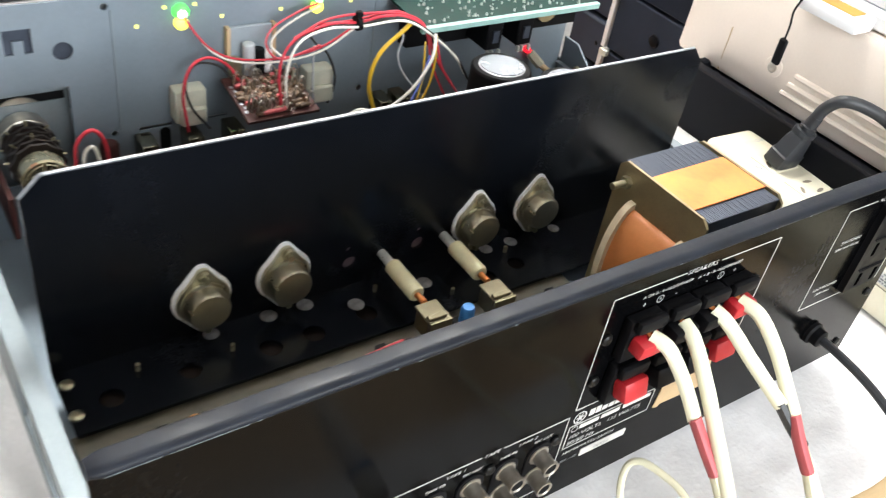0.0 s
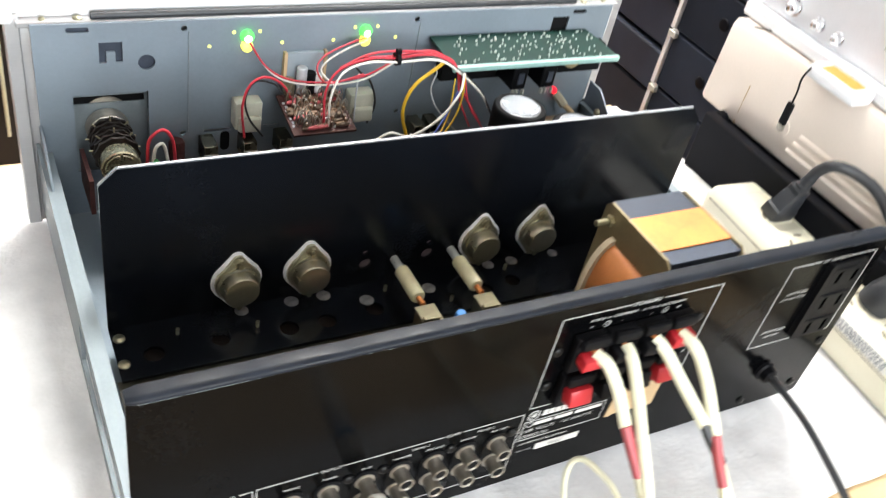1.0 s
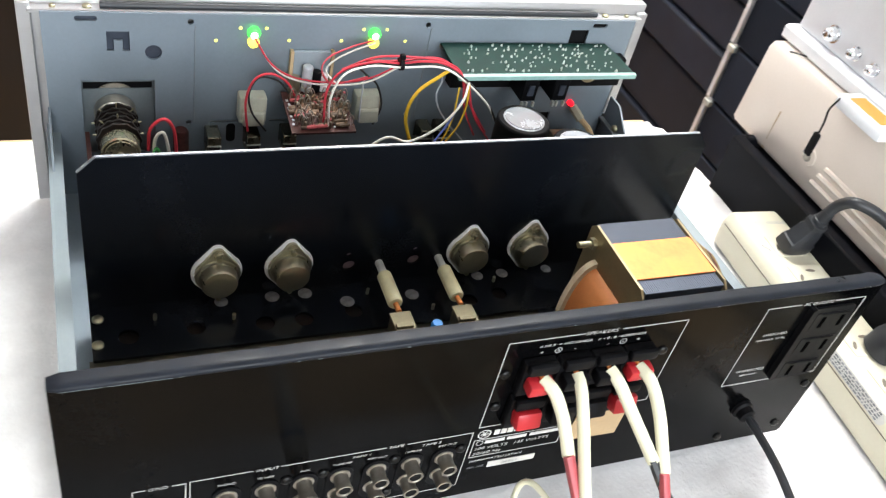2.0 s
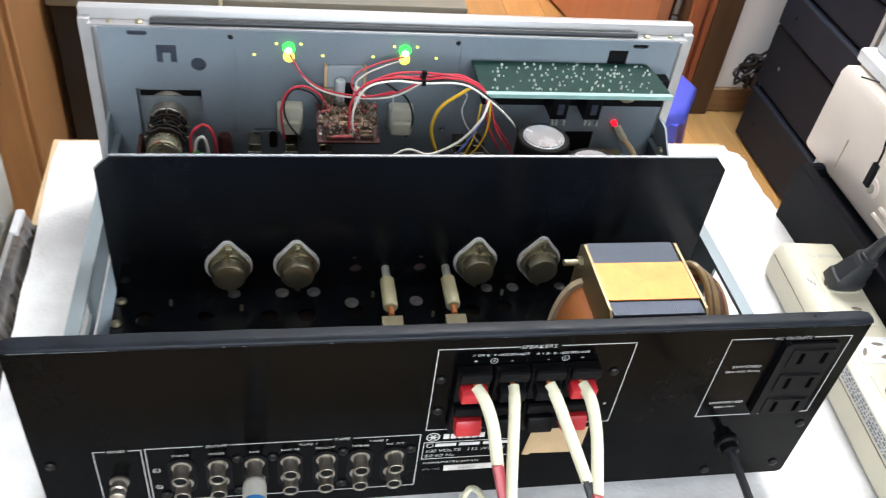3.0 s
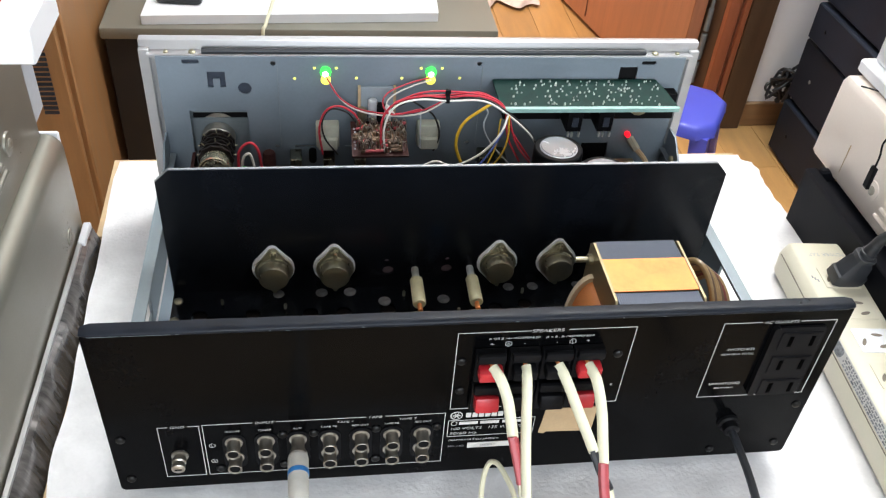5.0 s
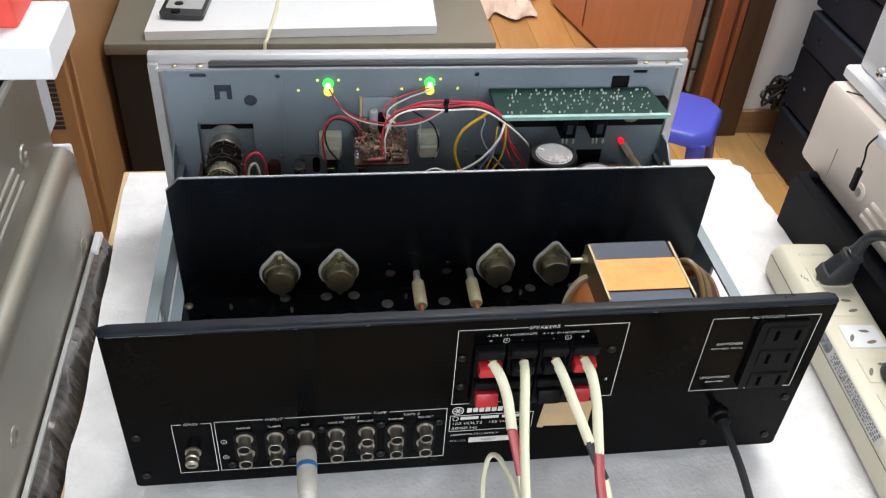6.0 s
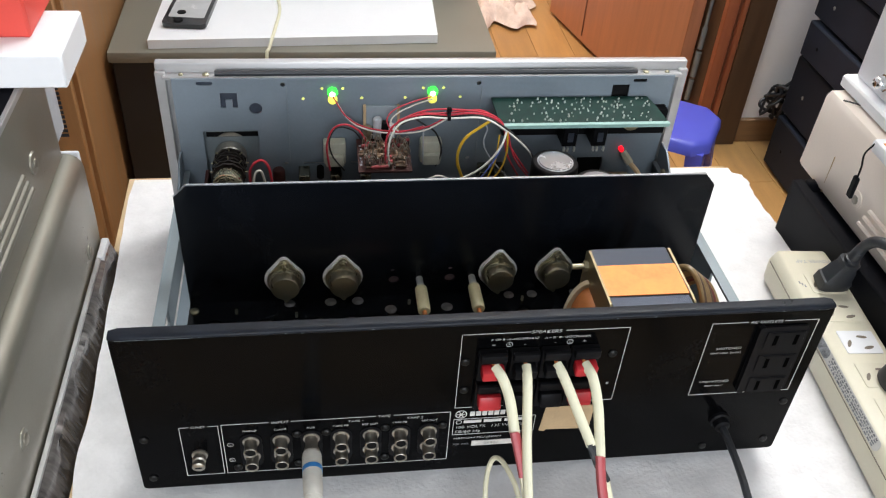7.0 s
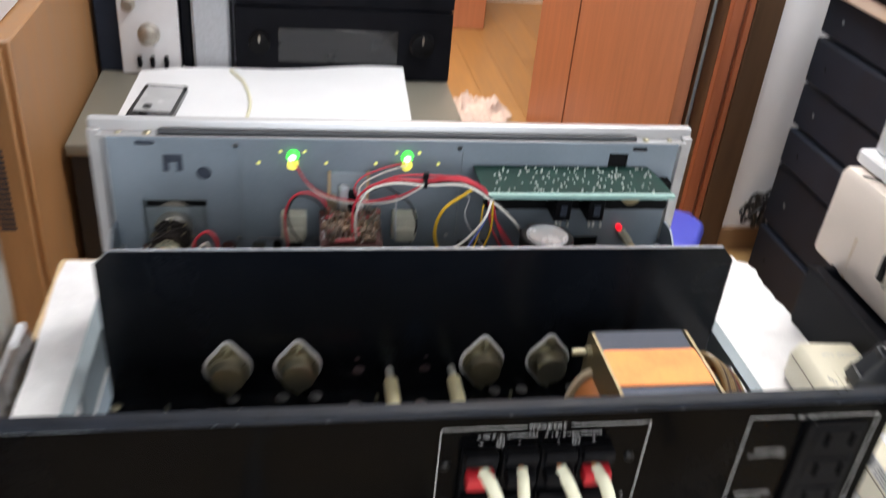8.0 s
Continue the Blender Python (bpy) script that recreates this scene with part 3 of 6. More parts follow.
# ---- transformer ----
core = bx("transformer", M_core, amp, 0.2912, 0.3438, 0.0375, 0.0950, 0.014, 0.1120, 0.0006, 1, "power transformer with laminated core and copper band")
for k in range(40):
    x = 0.2917 + 0.0013 * k
    bx("lamination", M_core, core, x, x + 0.00108, 0.0375, 0.0950, 0.1118, 0.11222 + 0.00008 * (k % 3 == 1))
bx("copper_band", M_copper, core, 0.2908, 0.3442, 0.0475, 0.0772, 0.1124, 0.1133, 0.0003, 1, "bright copper flux band")
for x0, x1 in ((0.2892, 0.2908), (0.3442, 0.3458)):
    bk = part("end_bracket", slab(B(), [(0.036, 0.014), (0.0965, 0.014), (0.0965, 0.110), (0.0925, 0.1136), (0.040, 0.1136), (0.036, 0.110)], x1 - x0, x0, "x"), M_brass_frame, core, "passivated steel end bracket")
    for y in ((0.0885,) if x0 < 0.3 else ()):
        s = -1 if x0 < 0.3 else 1
        xa = x0 if s < 0 else x1
        part("stud", cyl(B(), (xa, y, 0.1035), (xa + s * 0.011, y, 0.1035), 0.0019, seg=10), M_screw, bk)
        part("nut", lathe(B(), (xa, y, 0.1035), (s, 0, 0), [(0, 0.0036), (0.0028, 0.0036)], 6), M_screw, bk)


def half_barrel(x, sgn, zc, y0, y1, r, depth):
    b = B()
    rows = []
    for k in range(17):
        a = math.pi * (k / 16) - math.pi / 2
        rows.append([b.verts.new((x + sgn * depth * math.cos(a), y, zc + r * math.sin(a))) for y in (y0, y1)])
    for p, q in zip(rows, rows[1:]):
        b.faces.new((p[0], q[0], q[1], p[1])).smooth = True
    b.faces.new([p[0] for p in rows])
    b.faces.new([p[1] for p in rows])
    b.faces.new((rows[0][0], rows[0][1], rows[-1][1], rows[-1][0]))
    return b


part("coil", half_barrel(0.2895, -1, 0.060, 0.047, 0.079, 0.0325, 0.0112), M_coil, core, "orange taped coil")
for y0, y1 in ((0.079, 0.083), (0.043, 0.047)):
    part("paper_cheek", half_barrel(0.2895, -1, 0.061, y0, y1, 0.0350, 0.0142), M_paper, core, "cream insulating paper cheek")
part("coil", half_barrel(0.3455, 1, 0.066, 0.047, 0.079, 0.0325, 0.016), M_coil, core)
for k in range(7):
    d = 0.0017 * k
    part("lead", tube(B(), [(0.350 + d, 0.112 - d, 0.040), (0.356 + d, 0.107 - d, 0.072), (0.3640 + d, 0.099 - d, 0.0905 - 0.4 * d), (0.3700 + d, 0.085 - 0.5 * d, 0.088 - 0.6 * d), (0.3720 + d, 0.068, 0.070), (0.3700 + d, 0.055, 0.045), (0.366 + d, 0.048, 0.020)], 0.0022, 9), (M_lead, M_varnish, M_lead, M_lead, M_varnish, M_oxblood, M_lead)[k], core)
bx("tie_tag", M_foam2, core, 0.381, 0.389, 0.060, 0.062, 0.05, 0.075)

# ---- rear panel furniture ----
FONT_SHEAR = 0.14


def lettering(body, x, z, size, parent, wide=1.25, y=-0.0003, turn=None, mat=None, shear=FONT_SHEAR, align="CENTER", span=0.0):
    cu = bpy.data.curves.new("lettering", "FONT")
    size *= 0.86
    cu.body, cu.size, cu.shear, cu.align_x, cu.align_y = body, size, shear, align, "CENTER"
    cu.extrude, cu.offset = 0.00004, -0.014 * size
    tmp = new("lettering", cu)
    bpy.context.view_layer.update()
    me = bpy.data.meshes.new_from_object(tmp.evaluated_get(bpy.context.evaluated_depsgraph_get()))
    bpy.data.objects.remove(tmp)
    me.materials.clear()
    me.materials.append(mat or M_white)
    ob = new("lettering", me)
    if span:
        xs = [v.co.x for v in me.vertices]
        wide = span / (max(xs) - min(xs))
    m = (turn if turn is not None else pose(x, y, z, 90, 0, 0)) @ Matrix.Diagonal((wide, 1, 1, 1))
    me.transform(m)
    c = sum((v.co for v in me.vertices), Vector()) / max(1, len(me.vertices))
    me.transform(Matrix.Translation(-c))
    ob.matrix_basis = Matrix.Translation(c)
    ob.parent = parent
    ob.matrix_parent_inverse = parent.matrix_world.inverted()
    return ob


def bar(b, x0, x1, z0, z1, y=-0.0002):
    return box(b, x0, x1, y, 0.0002, z0, z1)


def printed_frame(x0, x1, z0, z1, gaps=(), w=0.00035):
    """A printed outline; gaps (from, to) leave the top line open for its title."""
    b = B()
    cuts = [x0]
    for g0, g1 in gaps:
        cuts += [g0, g1]
    cuts.append(x1)
    for a, c in zip(cuts[::2], cuts[1::2]):
        bar(b, a, c, z1 - w, z1)
    bar(b, x0, x1, z0, z0 + w)
    bar(b, x0, x0 + w, z0, z1)
    bar(b, x1 - w, x1, z0, z1)
    part("printed_frame", b, M_white, rear)


bpy.context.view_layer.update()
printed_frame(0.027, 0.0495, 0.0225, 0.0675, [(0.0325, 0.0435)])
printed_frame(0.0510, 0.187, 0.0225, 0.0680, [(0.0785, 0.0915), (0.1415, 0.1525)])
printed_frame(0.189, 0.287, 0.0710, 0.1330, [(0.2285, 0.2490)])
printed_frame(0.3365, 0.403, 0.0705, 0.1325, [(0.3585, 0.3815)])
printed_frame(0.189, 0.2405, 0.0458, 0.0606)
for word, x, z, size, span in (
        ("GND", 0.0377, 0.0673, 0.0034, 0.0078), ("INPUT", 0.0850, 0.0676, 0.0036, 0.0105), ("TAPE", 0.1465, 0.0677, 0.0036, 0.0078),
        ("TAPE 1", 0.1297, 0.0648, 0.0029, 0.0090), ("TAPE 2", 0.1652, 0.0648, 0.0029, 0.0098), ("PHONO", 0.0670, 0.0612, 0.0026, 0.0080),
        ("TUNER", 0.0846, 0.0611, 0.0026, 0.0076), ("AUX", 0.1028, 0.0611, 0.0026, 0.0050), ("TAPE PB", 0.1205, 0.0612, 0.0026, 0.0093),
        ("REC OUT", 0.1382, 0.0612, 0.0026, 0.0097), ("TAPE PB", 0.1560, 0.0612, 0.0026, 0.0086), ("REC OUT", 0.1742, 0.0615, 0.0026, 0.0097),
        ("SPEAKERS", 0.2375, 0.1327, 0.0040, 0.0175), ("A OR B : 4~16\u03a9/SPEAKER", 0.2198, 0.1279, 0.0026, 0.0280), ("A + B : 8~16\u03a9/SPEAKER", 0.2505, 0.1277, 0.0026, 0.0270),
        ("AC OUTLETS", 0.3700, 0.1322, 0.0035, 0.0200), ("SWITCHED", 0.3520, 0.1112, 0.0032, 0.0160), ("100W MAX. TOTAL", 0.3510, 0.1074, 0.0024, 0.0195),
        ("UNSWITCHED", 0.3505, 0.0822, 0.0032, 0.0190), ("200W MAX.", 0.3510, 0.0784, 0.0024, 0.0120)):
    lettering(word, x, z, size, rear, span=span)
for word, x in (("+", 0.208), ("-", 0.226), ("-", 0.244), ("+", 0.261)):
    lettering(word, x, 0.1236, 0.0044, rear, 1.2, shear=0)
lettering("A", 0.2810, 0.1115, 0.0030, rear)
lettering("B", 0.2810, 0.0865, 0.0030, rear)
lettering("100 VOLTS   135 WATTS", 0.1902, 0.0530, 0.0040, rear, align="LEFT", span=0.0420)
lettering("50/60 Hz", 0.1902, 0.0487, 0.0040, rear, align="LEFT", span=0.0160)
lettering("HAMAMATSU JAPAN", 0.1900, 0.0424, 0.0031, rear, align="LEFT", span=0.0300)
lettering("SER. NO.", 0.1900, 0.0366, 0.0025, rear, mat=M_strip_label, align="LEFT", span=0.0100)


def ring(x, z, r, w, letter=""):
    b = B()
    n = 28
    vs = [[b.verts.new((x + rr * math.cos(math.tau * k / n), -0.0002, z + rr * math.sin(math.tau * k / n))) for k in range(n)] for rr in (r, r - w)]
    for k in range(n):
        b.faces.new((vs[0][k], vs[0][(k + 1) % n], vs[1][(k + 1) % n], vs[1][k]))
    part("printed_ring", b, M_white, rear)
    if letter:
        lettering(letter, x, z, r * 1.4, rear, 1.0, shear=0)


ring(0.217, 0.1236, 0.0019, 0.0003, "R")
ring(0.2525, 0.1236, 0.0019, 0.0003, "L")
ring(0.055, 0.0495, 0.0018, 0.0003, "L")
ring(0.055, 0.0352, 0.0018, 0.0003, "R")
ring(0.1935, 0.0650, 0.0036, 0.0006)
ring(0.1925, 0.0578, 0.0019, 0.0004)
b = B()
for k in range(3):
    d = Matrix.Rotation(radians(60 * k), 4, "Y")
    vs = [b.verts.new(Vector((0.1935, -0.00025, 0.0650)) + d @ Vector((u * 0.0024, 0, v * 0.00035))) for u, v in ((-1, -1), (1, -1), (1, 1), (-1, 1))]
    b.faces.new(vs)
part("printed_mark", b, M_white, rear)
for k in range(6):
    part("printed_bar", bar(B(), 0.1990 + 0.00375 * k, 0.2020 + 0.00375 * k, 0.0630, 0.0669), M_white, rear)
for x0, x1 in ((0.1955, 0.2065), (0.2080, 0.2190), (0.2210, 0.2380)):
    part("printed_bar", bar(B(), x0, x1, 0.0566, 0.0590), M_white, rear)
bx("serial_plate", M_serial, rear, 0.2020, 0.2295, -0.0004, 0.0, 0.0345, 0.0390, 0, 1, "pale plate with a stamped number")
bpy.context.view_layer.update()
lettering("06957", 0.2145, 0.0367, 0.0034, rear, 1.3, y=-0.0006, mat=M_strip_label, shear=0)
label = part("paper_label", slab(B(), [(0.2440, 0.0455), (0.2475, 0.0445), (0.2485, 0.0462), (0.2765, 0.0450), (0.2770, 0.0672), (0.2460, 0.0672)], -0.0004, 0.0), M_label, rear, "torn tan paper label")

# panel screws
for x, z in ((0.0065, 0.0585), (0.0070, 0.0225), (0.4010, 0.0225), (0.4035, 0.0595), (0.3590, 0.0190), (0.1925, 0.1110), (0.1935, 0.0870), (0.2800, 0.1120),
             (0.0945, 0.0560), (0.1120, 0.0560), (0.1475, 0.0570), (0.1825, 0.0560), (0.0580, 0.0280), (0.0945, 0.0285), (0.1475, 0.0290)):
    pan_screw("screw", (x, 0.0, z), (0, -1, 0), 0.0026, M_screw_b, rear, 0.0016)


def phono_jack(x, z):
    j = part("phono_jack", lathe(B(), (x, 0.0, z), (0, -1, 0), [(0, 0.0050), (0.0010, 0.0050), (0.0011, 0.0038), (0.0075, 0.0036), (0.0077, 0.0040), (0.0092, 0.0040), (0.0094, 0.0036), (0.0086, 0.0030)], 22), M_nickel, rear, "dull nickel phono jack")
    part("socket", cyl(B(), (x, -0.0080, z), (x, -0.0088, z), 0.0030, seg=16), M_hole, j)


for x in (0.0672, 0.0850, 0.1030, 0.1208, 0.1388, 0.1565, 0.1742):
    b = slab(B(), rounded(x - 0.0065, x + 0.0065, 0.028, 0.0585, 0.006), -0.0006, 0.0)
    part("jack_plate", b, M_blackp, rear)
    for z in (0.0515, 0.0380):
        phono_jack(x, z)
gnd = part("ground_post", lathe(B(), (0.0365, 0, 0.0420), (0, -1, 0), [(0, 0.0048), (0.001, 0.0048), (0.0012, 0.0030), (0.0022, 0.0030), (0.0024, 0.0038), (0.0052, 0.0040), (0.0060, 0.0032), (0.0070, 0.0032), (0.0074, 0.0038), (0.0094, 0.0038), (0.0100, 0.0030)], 18), M_nickel, rear, "knurled metal ground post")
part("slot", box(B(), 0.0346, 0.0384, -0.0102, -0.0096, 0.0415, 0.0425), M_hole, gnd)


# speaker terminals
def speaker_terminal(x, z, red):
    t = part("speaker_terminal", box(B(), x - 0.0084, x + 0.0084, -0.0050, 0.0, z - 0.0112, z + 0.0112, 0.0010, 2), M_blackp, rear, "black spring-clip speaker terminal")
    low = z < 0.1
    bx("hood", M_blackp, t, x - 0.0078, x + 0.0078, -0.0088, -0.0048, z + 0.0064, z + 0.0128, 0.0016, 2)
    part("wire_hole", cyl(B(), (x, -0.0050, z + 0.0052), (x, -0.0054, z + 0.0052), 0.0022, seg=12), M_hole, t)
    tab = box(B(), -0.0067, 0.0067, -0.0078, 0.0, -0.0052 if low else -0.0040, 0.0046 if low else 0.0036, 0.0014, 2)
    tab.transform(Matrix.Translation((x - 0.0002, -0.0046, z + (0.0 if low else 0.0004))) @ Matrix.Rotation(radians(-16 if low else 6), 4, "X"))
    part("push_tab", tab, M_red if red else M_blackp, t, "red push tab" if red else "")


for x, red in ((0.2075, True), (0.2262, False), (0.2442, False), (0.2620, True)):
    speaker_terminal(x, 0.1100, red)
    speaker_terminal(x, 0.0848, red)

# mains outlets and cord
b = slab(B(), rounded(0.3665, 0.3985, 0.0725, 0.1285, 0.003), -0.0014, 0.0)
outlet = part("mains_outlet", b, M_blackp, rear, "black moulded block with three mains outlets")
part("raised_edge", slab(B(), rounded(0.3660, 0.3700, 0.0735, 0.1300, 0.0019), -0.0034, 0.0), M_blackp, outlet)
for z in (0.1185, 0.0988, 0.0790):
    bx("socket_face", M_blackp, outlet, 0.3725, 0.3968, -0.0020, -0.0013, z - 0.0072, z + 0.0066, 0.0003)
    bx("ridge", M_blackp, outlet, 0.3755, 0.3955, -0.0024, -0.0019, z + 0.0054, z + 0.0058)
    for x in (0.3790, 0.3920):
        bx("slot", M_void, outlet, x - 0.0012, x + 0.0012, -0.00225, -0.0018, z - 0.0046, z + 0.0034)
grommet = part("strain_relief", lathe(B(), (0.3635, 0, 0.0455), (0, -1, 0.0), [(0, 0.0066), (0.002, 0.0066), (0.003, 0.0052), (0.007, 0.0050), (0.008, 0.0034)], 18), M_blackp, rear, "black strain relief bush")
part("mains_cord", tube(B(), [(0.3635, -0.004, 0.0455), (0.3635, -0.018, 0.0450), (0.3640, -0.040, 0.0410), (0.3650, -0.065, 0.0310), (0.3680, -0.095, 0.0160), (0.374, -0.125, 0.0050), (0.385, -0.185, 0.0034)], 0.0024, 10, 8, 1.35), M_cord, amp, "black mains cord")

# ---- front sub-chassis and front panel ----
sub = part("sub_chassis", box(B(), 0.0035, 0.4035, 0.2720, 0.2735, 0.0135, 0.1462), M_chassis, amp, "blue-grey sub-chassis behind the front panel")
bore(sub, [((x, 0.26, z), (x, 0.29, z), r) for x, z, r in ((0.0231, 0.1423, 0.00161), (0.0324, 0.1423, 0.00161), (0.3701, 0.1421, 0.00156), (0.3789, 0.1421, 0.00156), (0.0650, 0.1200, 0.0050), (0.0868, 0.1410, 0.0019), (0.2410, 0.1410, 0.0019), (0.0862, 0.0680, 0.0018), (0.2370, 0.0700, 0.0018))])
for x0, x1, z0, z1 in ((0.0385, 0.0425, 0.121, 0.134), (0.0425, 0.0475, 0.128, 0.134), (0.0475, 0.0515, 0.121, 0.134), (0.023, 0.0325, 0.1407, 0.1439), (0.3520, 0.3665, 0.127, 0.1385), (0.3700, 0.3790, 0.1405, 0.1436), (0.100, 0.1175, 0.0670, 0.0688), (0.1245, 0.134, 0.0670, 0.0688), (0.139, 0.150, 0.0672, 0.0686)):
    cut(sub, x0, x1, 0.26, 0.29, z0, z1)
cut(sub, 0.0225, 0.0655, 0.26, 0.29, 0.046, 0.1005)
cut(sub, 0.333, 0.3555, 0.26, 0.29, 0.049, 0.0685)
bpy.context.view_layer.update()
for x in (0.0893, 0.2434):
    bx("crease", M_zinc, sub, x, x + 0.0006, 0.2712, 0.2722, 0.0690, 0.1390)
recess = bx("recess", M_zinc, sub, 0.0215, 0.0665, 0.2800, 0.2808, 0.042, 0.104)
cut(recess, 0.0235, 0.0645, 0.275, 0.285, 0.0895, 0.0945)
bpy.context.view_layer.update()
# Black sheet added behind the slit so that it reads as unlit depth.
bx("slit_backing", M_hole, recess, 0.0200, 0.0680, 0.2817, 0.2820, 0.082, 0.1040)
part("shaft_plate", cyl(B(), (0.0420, 0.2810, 0.0795), (0.0420, 0.2815, 0.0795), 0.0137, seg=30), M_nickel, recess)
# Dark sheets added behind the openings; their colour stands in for shade inside.
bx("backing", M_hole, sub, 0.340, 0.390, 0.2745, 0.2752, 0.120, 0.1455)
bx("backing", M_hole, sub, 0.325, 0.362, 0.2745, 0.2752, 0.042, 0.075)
bx("backing", M_core, sub, 0.018, 0.072, 0.2745, 0.2752, 0.108, 0.1455)
front = bx("front_panel", M_alu, amp, -0.0090, 0.4160, 0.2822, 0.2900, 0.004, 0.1545, 0.0012, 2, "silver brushed aluminium front panel")
bx("top_ledge", M_alu, front, -0.0030, 0.4100, 0.2740, 0.2822, 0.1440, 0.1466, 0.0004)
for x0, x1 in ((-0.0088, -0.0012), (0.4082, 0.4158)):
    bx("side_flange", M_alu, front, x0, x1, 0.2772, 0.2822, 0.006, 0.1490, 0.0006)
part("rubber_strip", tube(B(), [(0.036, 0.2775, 0.1482), (0.12, 0.2778, 0.1480), (0.25, 0.2776, 0.1479), (0.372, 0.2778, 0.1479)], 0.0022, 10, 6), M_cord, front, "black rubber strip")
for x in (0.029, 0.380):
    pan_screw("screw", (x, 0.278, 0.1466), (0, 0, 1), 0.0026, M_screw, front)
for x in (0.0105, 0.398):
    pan_screw("screw", (x, 0.278, 0.1466), (0, 0, 1), 0.0018, M_screw, front)
for x0, x1 in ((0.0026, 0.0040), (0.4055, 0.4070)):
    gusset = part("gusset", slab(B(), [(0.2719, 0.0135), (0.2719, 0.082), (0.258, 0.082), (0.228, 0.060), (0.228, 0.0135)], x1 - x0, x0, "x"), M_chassis, amp, "grey corner gusset")
pan_screw("screw", (0.4054, 0.252, 0.0650), (-1, 0, 0), 0.003, M_screw, amp, 0.003)

# indicator lamps, and glowing discs for yellow light showing through small holes
for x in (0.1250, 0.2040):
    lp = part("indicator_lamp", lathe(B(), (x, 0.2719, 0.1345), (0, -1, 0), [(0, 0.0040), (0.002, 0.0040), (0.0036, 0.0030), (0.0042, 0.0010)], 18), M_led_green, amp, "glowing green lamp with a yellow lower half")
    part("lit_core", lathe(B(), (x - 0.0003, 0.2676, 0.1343), (0, -1, 0), [(0, 0.0024), (0.0006, 0.0020), (0.0009, 0.0008)], 14), M_led_core, lp)
    part("yellow_glow", lathe(B(), (x, 0.2719, 0.1280), (0, -1, 0), [(0, 0.0037), (0.002, 0.0037), (0.0032, 0.0026), (0.0036, 0.001)], 18), M_led_yellow, lp)
for x, z in ((0.102, 0.1285), (0.1168, 0.1372), (0.1330, 0.1372), (0.1478, 0.1288), (0.1822, 0.1288), (0.1965, 0.1372), (0.2125, 0.1372), (0.2265, 0.1288)):
    part("light_hole", lathe(B(), (x, 0.2719, z), (0, -1, 0), [(0, 0.0012), (0.0004, 0.0010)], 10), M_led_spot, sub)
red = part("indicator_lamp", lathe(B(), (0.3700, 0.2719, 0.0775), (0, -1, 0), [(0, 0.0023), (0.003, 0.0022), (0.0045, 0.0014)], 16), M_led_red, amp, "glowing red lamp")
part("holder", cyl(B(), (0.3712, 0.2680, 0.0758), (0.3768, 0.2600, 0.0690), 0.0034, seg=6), M_clip_cream, red, "cream lamp holder")
part("lead", tube(B(), [(0.3760, 0.2610, 0.0700), (0.383, 0.252, 0.063), (0.3875, 0.243, 0.048), (0.388, 0.24, 0.03)], 0.0022, 8), M_label, red)
bx("bracket", M_brass_frame, amp, 0.352, 0.376, 0.235, 0.262, 0.0135, 0.060, 0.0008, 1, "dull brass-coloured bracket")

# volume control
pot = part("volume_control", lathe(B(), (0.0415, 0.2790, 0.0735), (0, -1, 0), [(0, 0.0128), (0.009, 0.0128), (0.0095, 0.0118), (0.0105, 0.0118)], 28), M_nickel, amp, "stacked rotary volume control")
for k in range(6):
    teeth = 11
    for name, y0, y1, r0, mat in (("wafer", 0.2680, 0.2660, 0.0126, M_wafer), ("spacer", 0.2660, 0.2638, 0.0100, M_blackp if k % 2 else M_pot)):
        b = B()
        rings = []
        for y in (y0 - 0.0042 * k, y1 - 0.0042 * k):
            rings.append([b.verts.new((0.0415 + r * math.cos(a), y, 0.0735 + r * math.sin(a))) for a, r in ((math.tau * j / (2 * teeth) + 0.3 * k, r0 * (1.0 + (0.07 if j % 2 and name == "wafer" else 0.0))) for j in range(2 * teeth))])
        for j in range(2 * teeth):
            m = (j + 1) % (2 * teeth)
            b.faces.new((rings[0][j], rings[0][m], rings[1][m], rings[1][j]))
        b.faces.new(rings[0][::-1]), b.faces.new(rings[1])
        part(name, b, mat, pot)
part("rear_can", lathe(B(), (0.0415, 0.2428, 0.0735), (0, -1, 0), [(0, 0.0112), (0.001, 0.0116), (0.0094, 0.0116), (0.0104, 0.0108), (0.0102, 0.0094), (0.0106, 0.0090), (0.0106, 0.0030)], 30), M_brassy, pot, "brassy rear can")
part("bush", cyl(B(), (0.0415, 0.2325, 0.0735), (0.0415, 0.2300, 0.0735), 0.0020, seg=12), M_nickel, pot)
part("key", box(B(), 0.0407, 0.0423, 0.2316, 0.2324, 0.0800, 0.0838), M_screw, pot)
for k in range(5):
    a = math.pi * k / 4
    for d in (0.266, 0.2535):
        part("solder_lug", cyl(B(), (0.0415 + 0.0110 * math.cos(a), d, 0.0735 + 0.0110 * math.sin(a)), (0.0415 + 0.0148 * math.cos(a), d, 0.0735 + 0.0148 * math.sin(a)), 0.0006, seg=6), M_screw, pot)
part("tone_board", box(B(), 0.0225, 0.0250, 0.228, 0.262, 0.046, 0.070), M_pcb_br, amp, "brown circuit board standing beside the control")
part("capacitor", lathe(B(), (0.0800, 0.262, 0.040), (0, 0, 1), [(0, 0.0050), (0.028, 0.0050), (0.0295, 0.004)], 18), M_pcb_br, amp, "maroon capacitor")

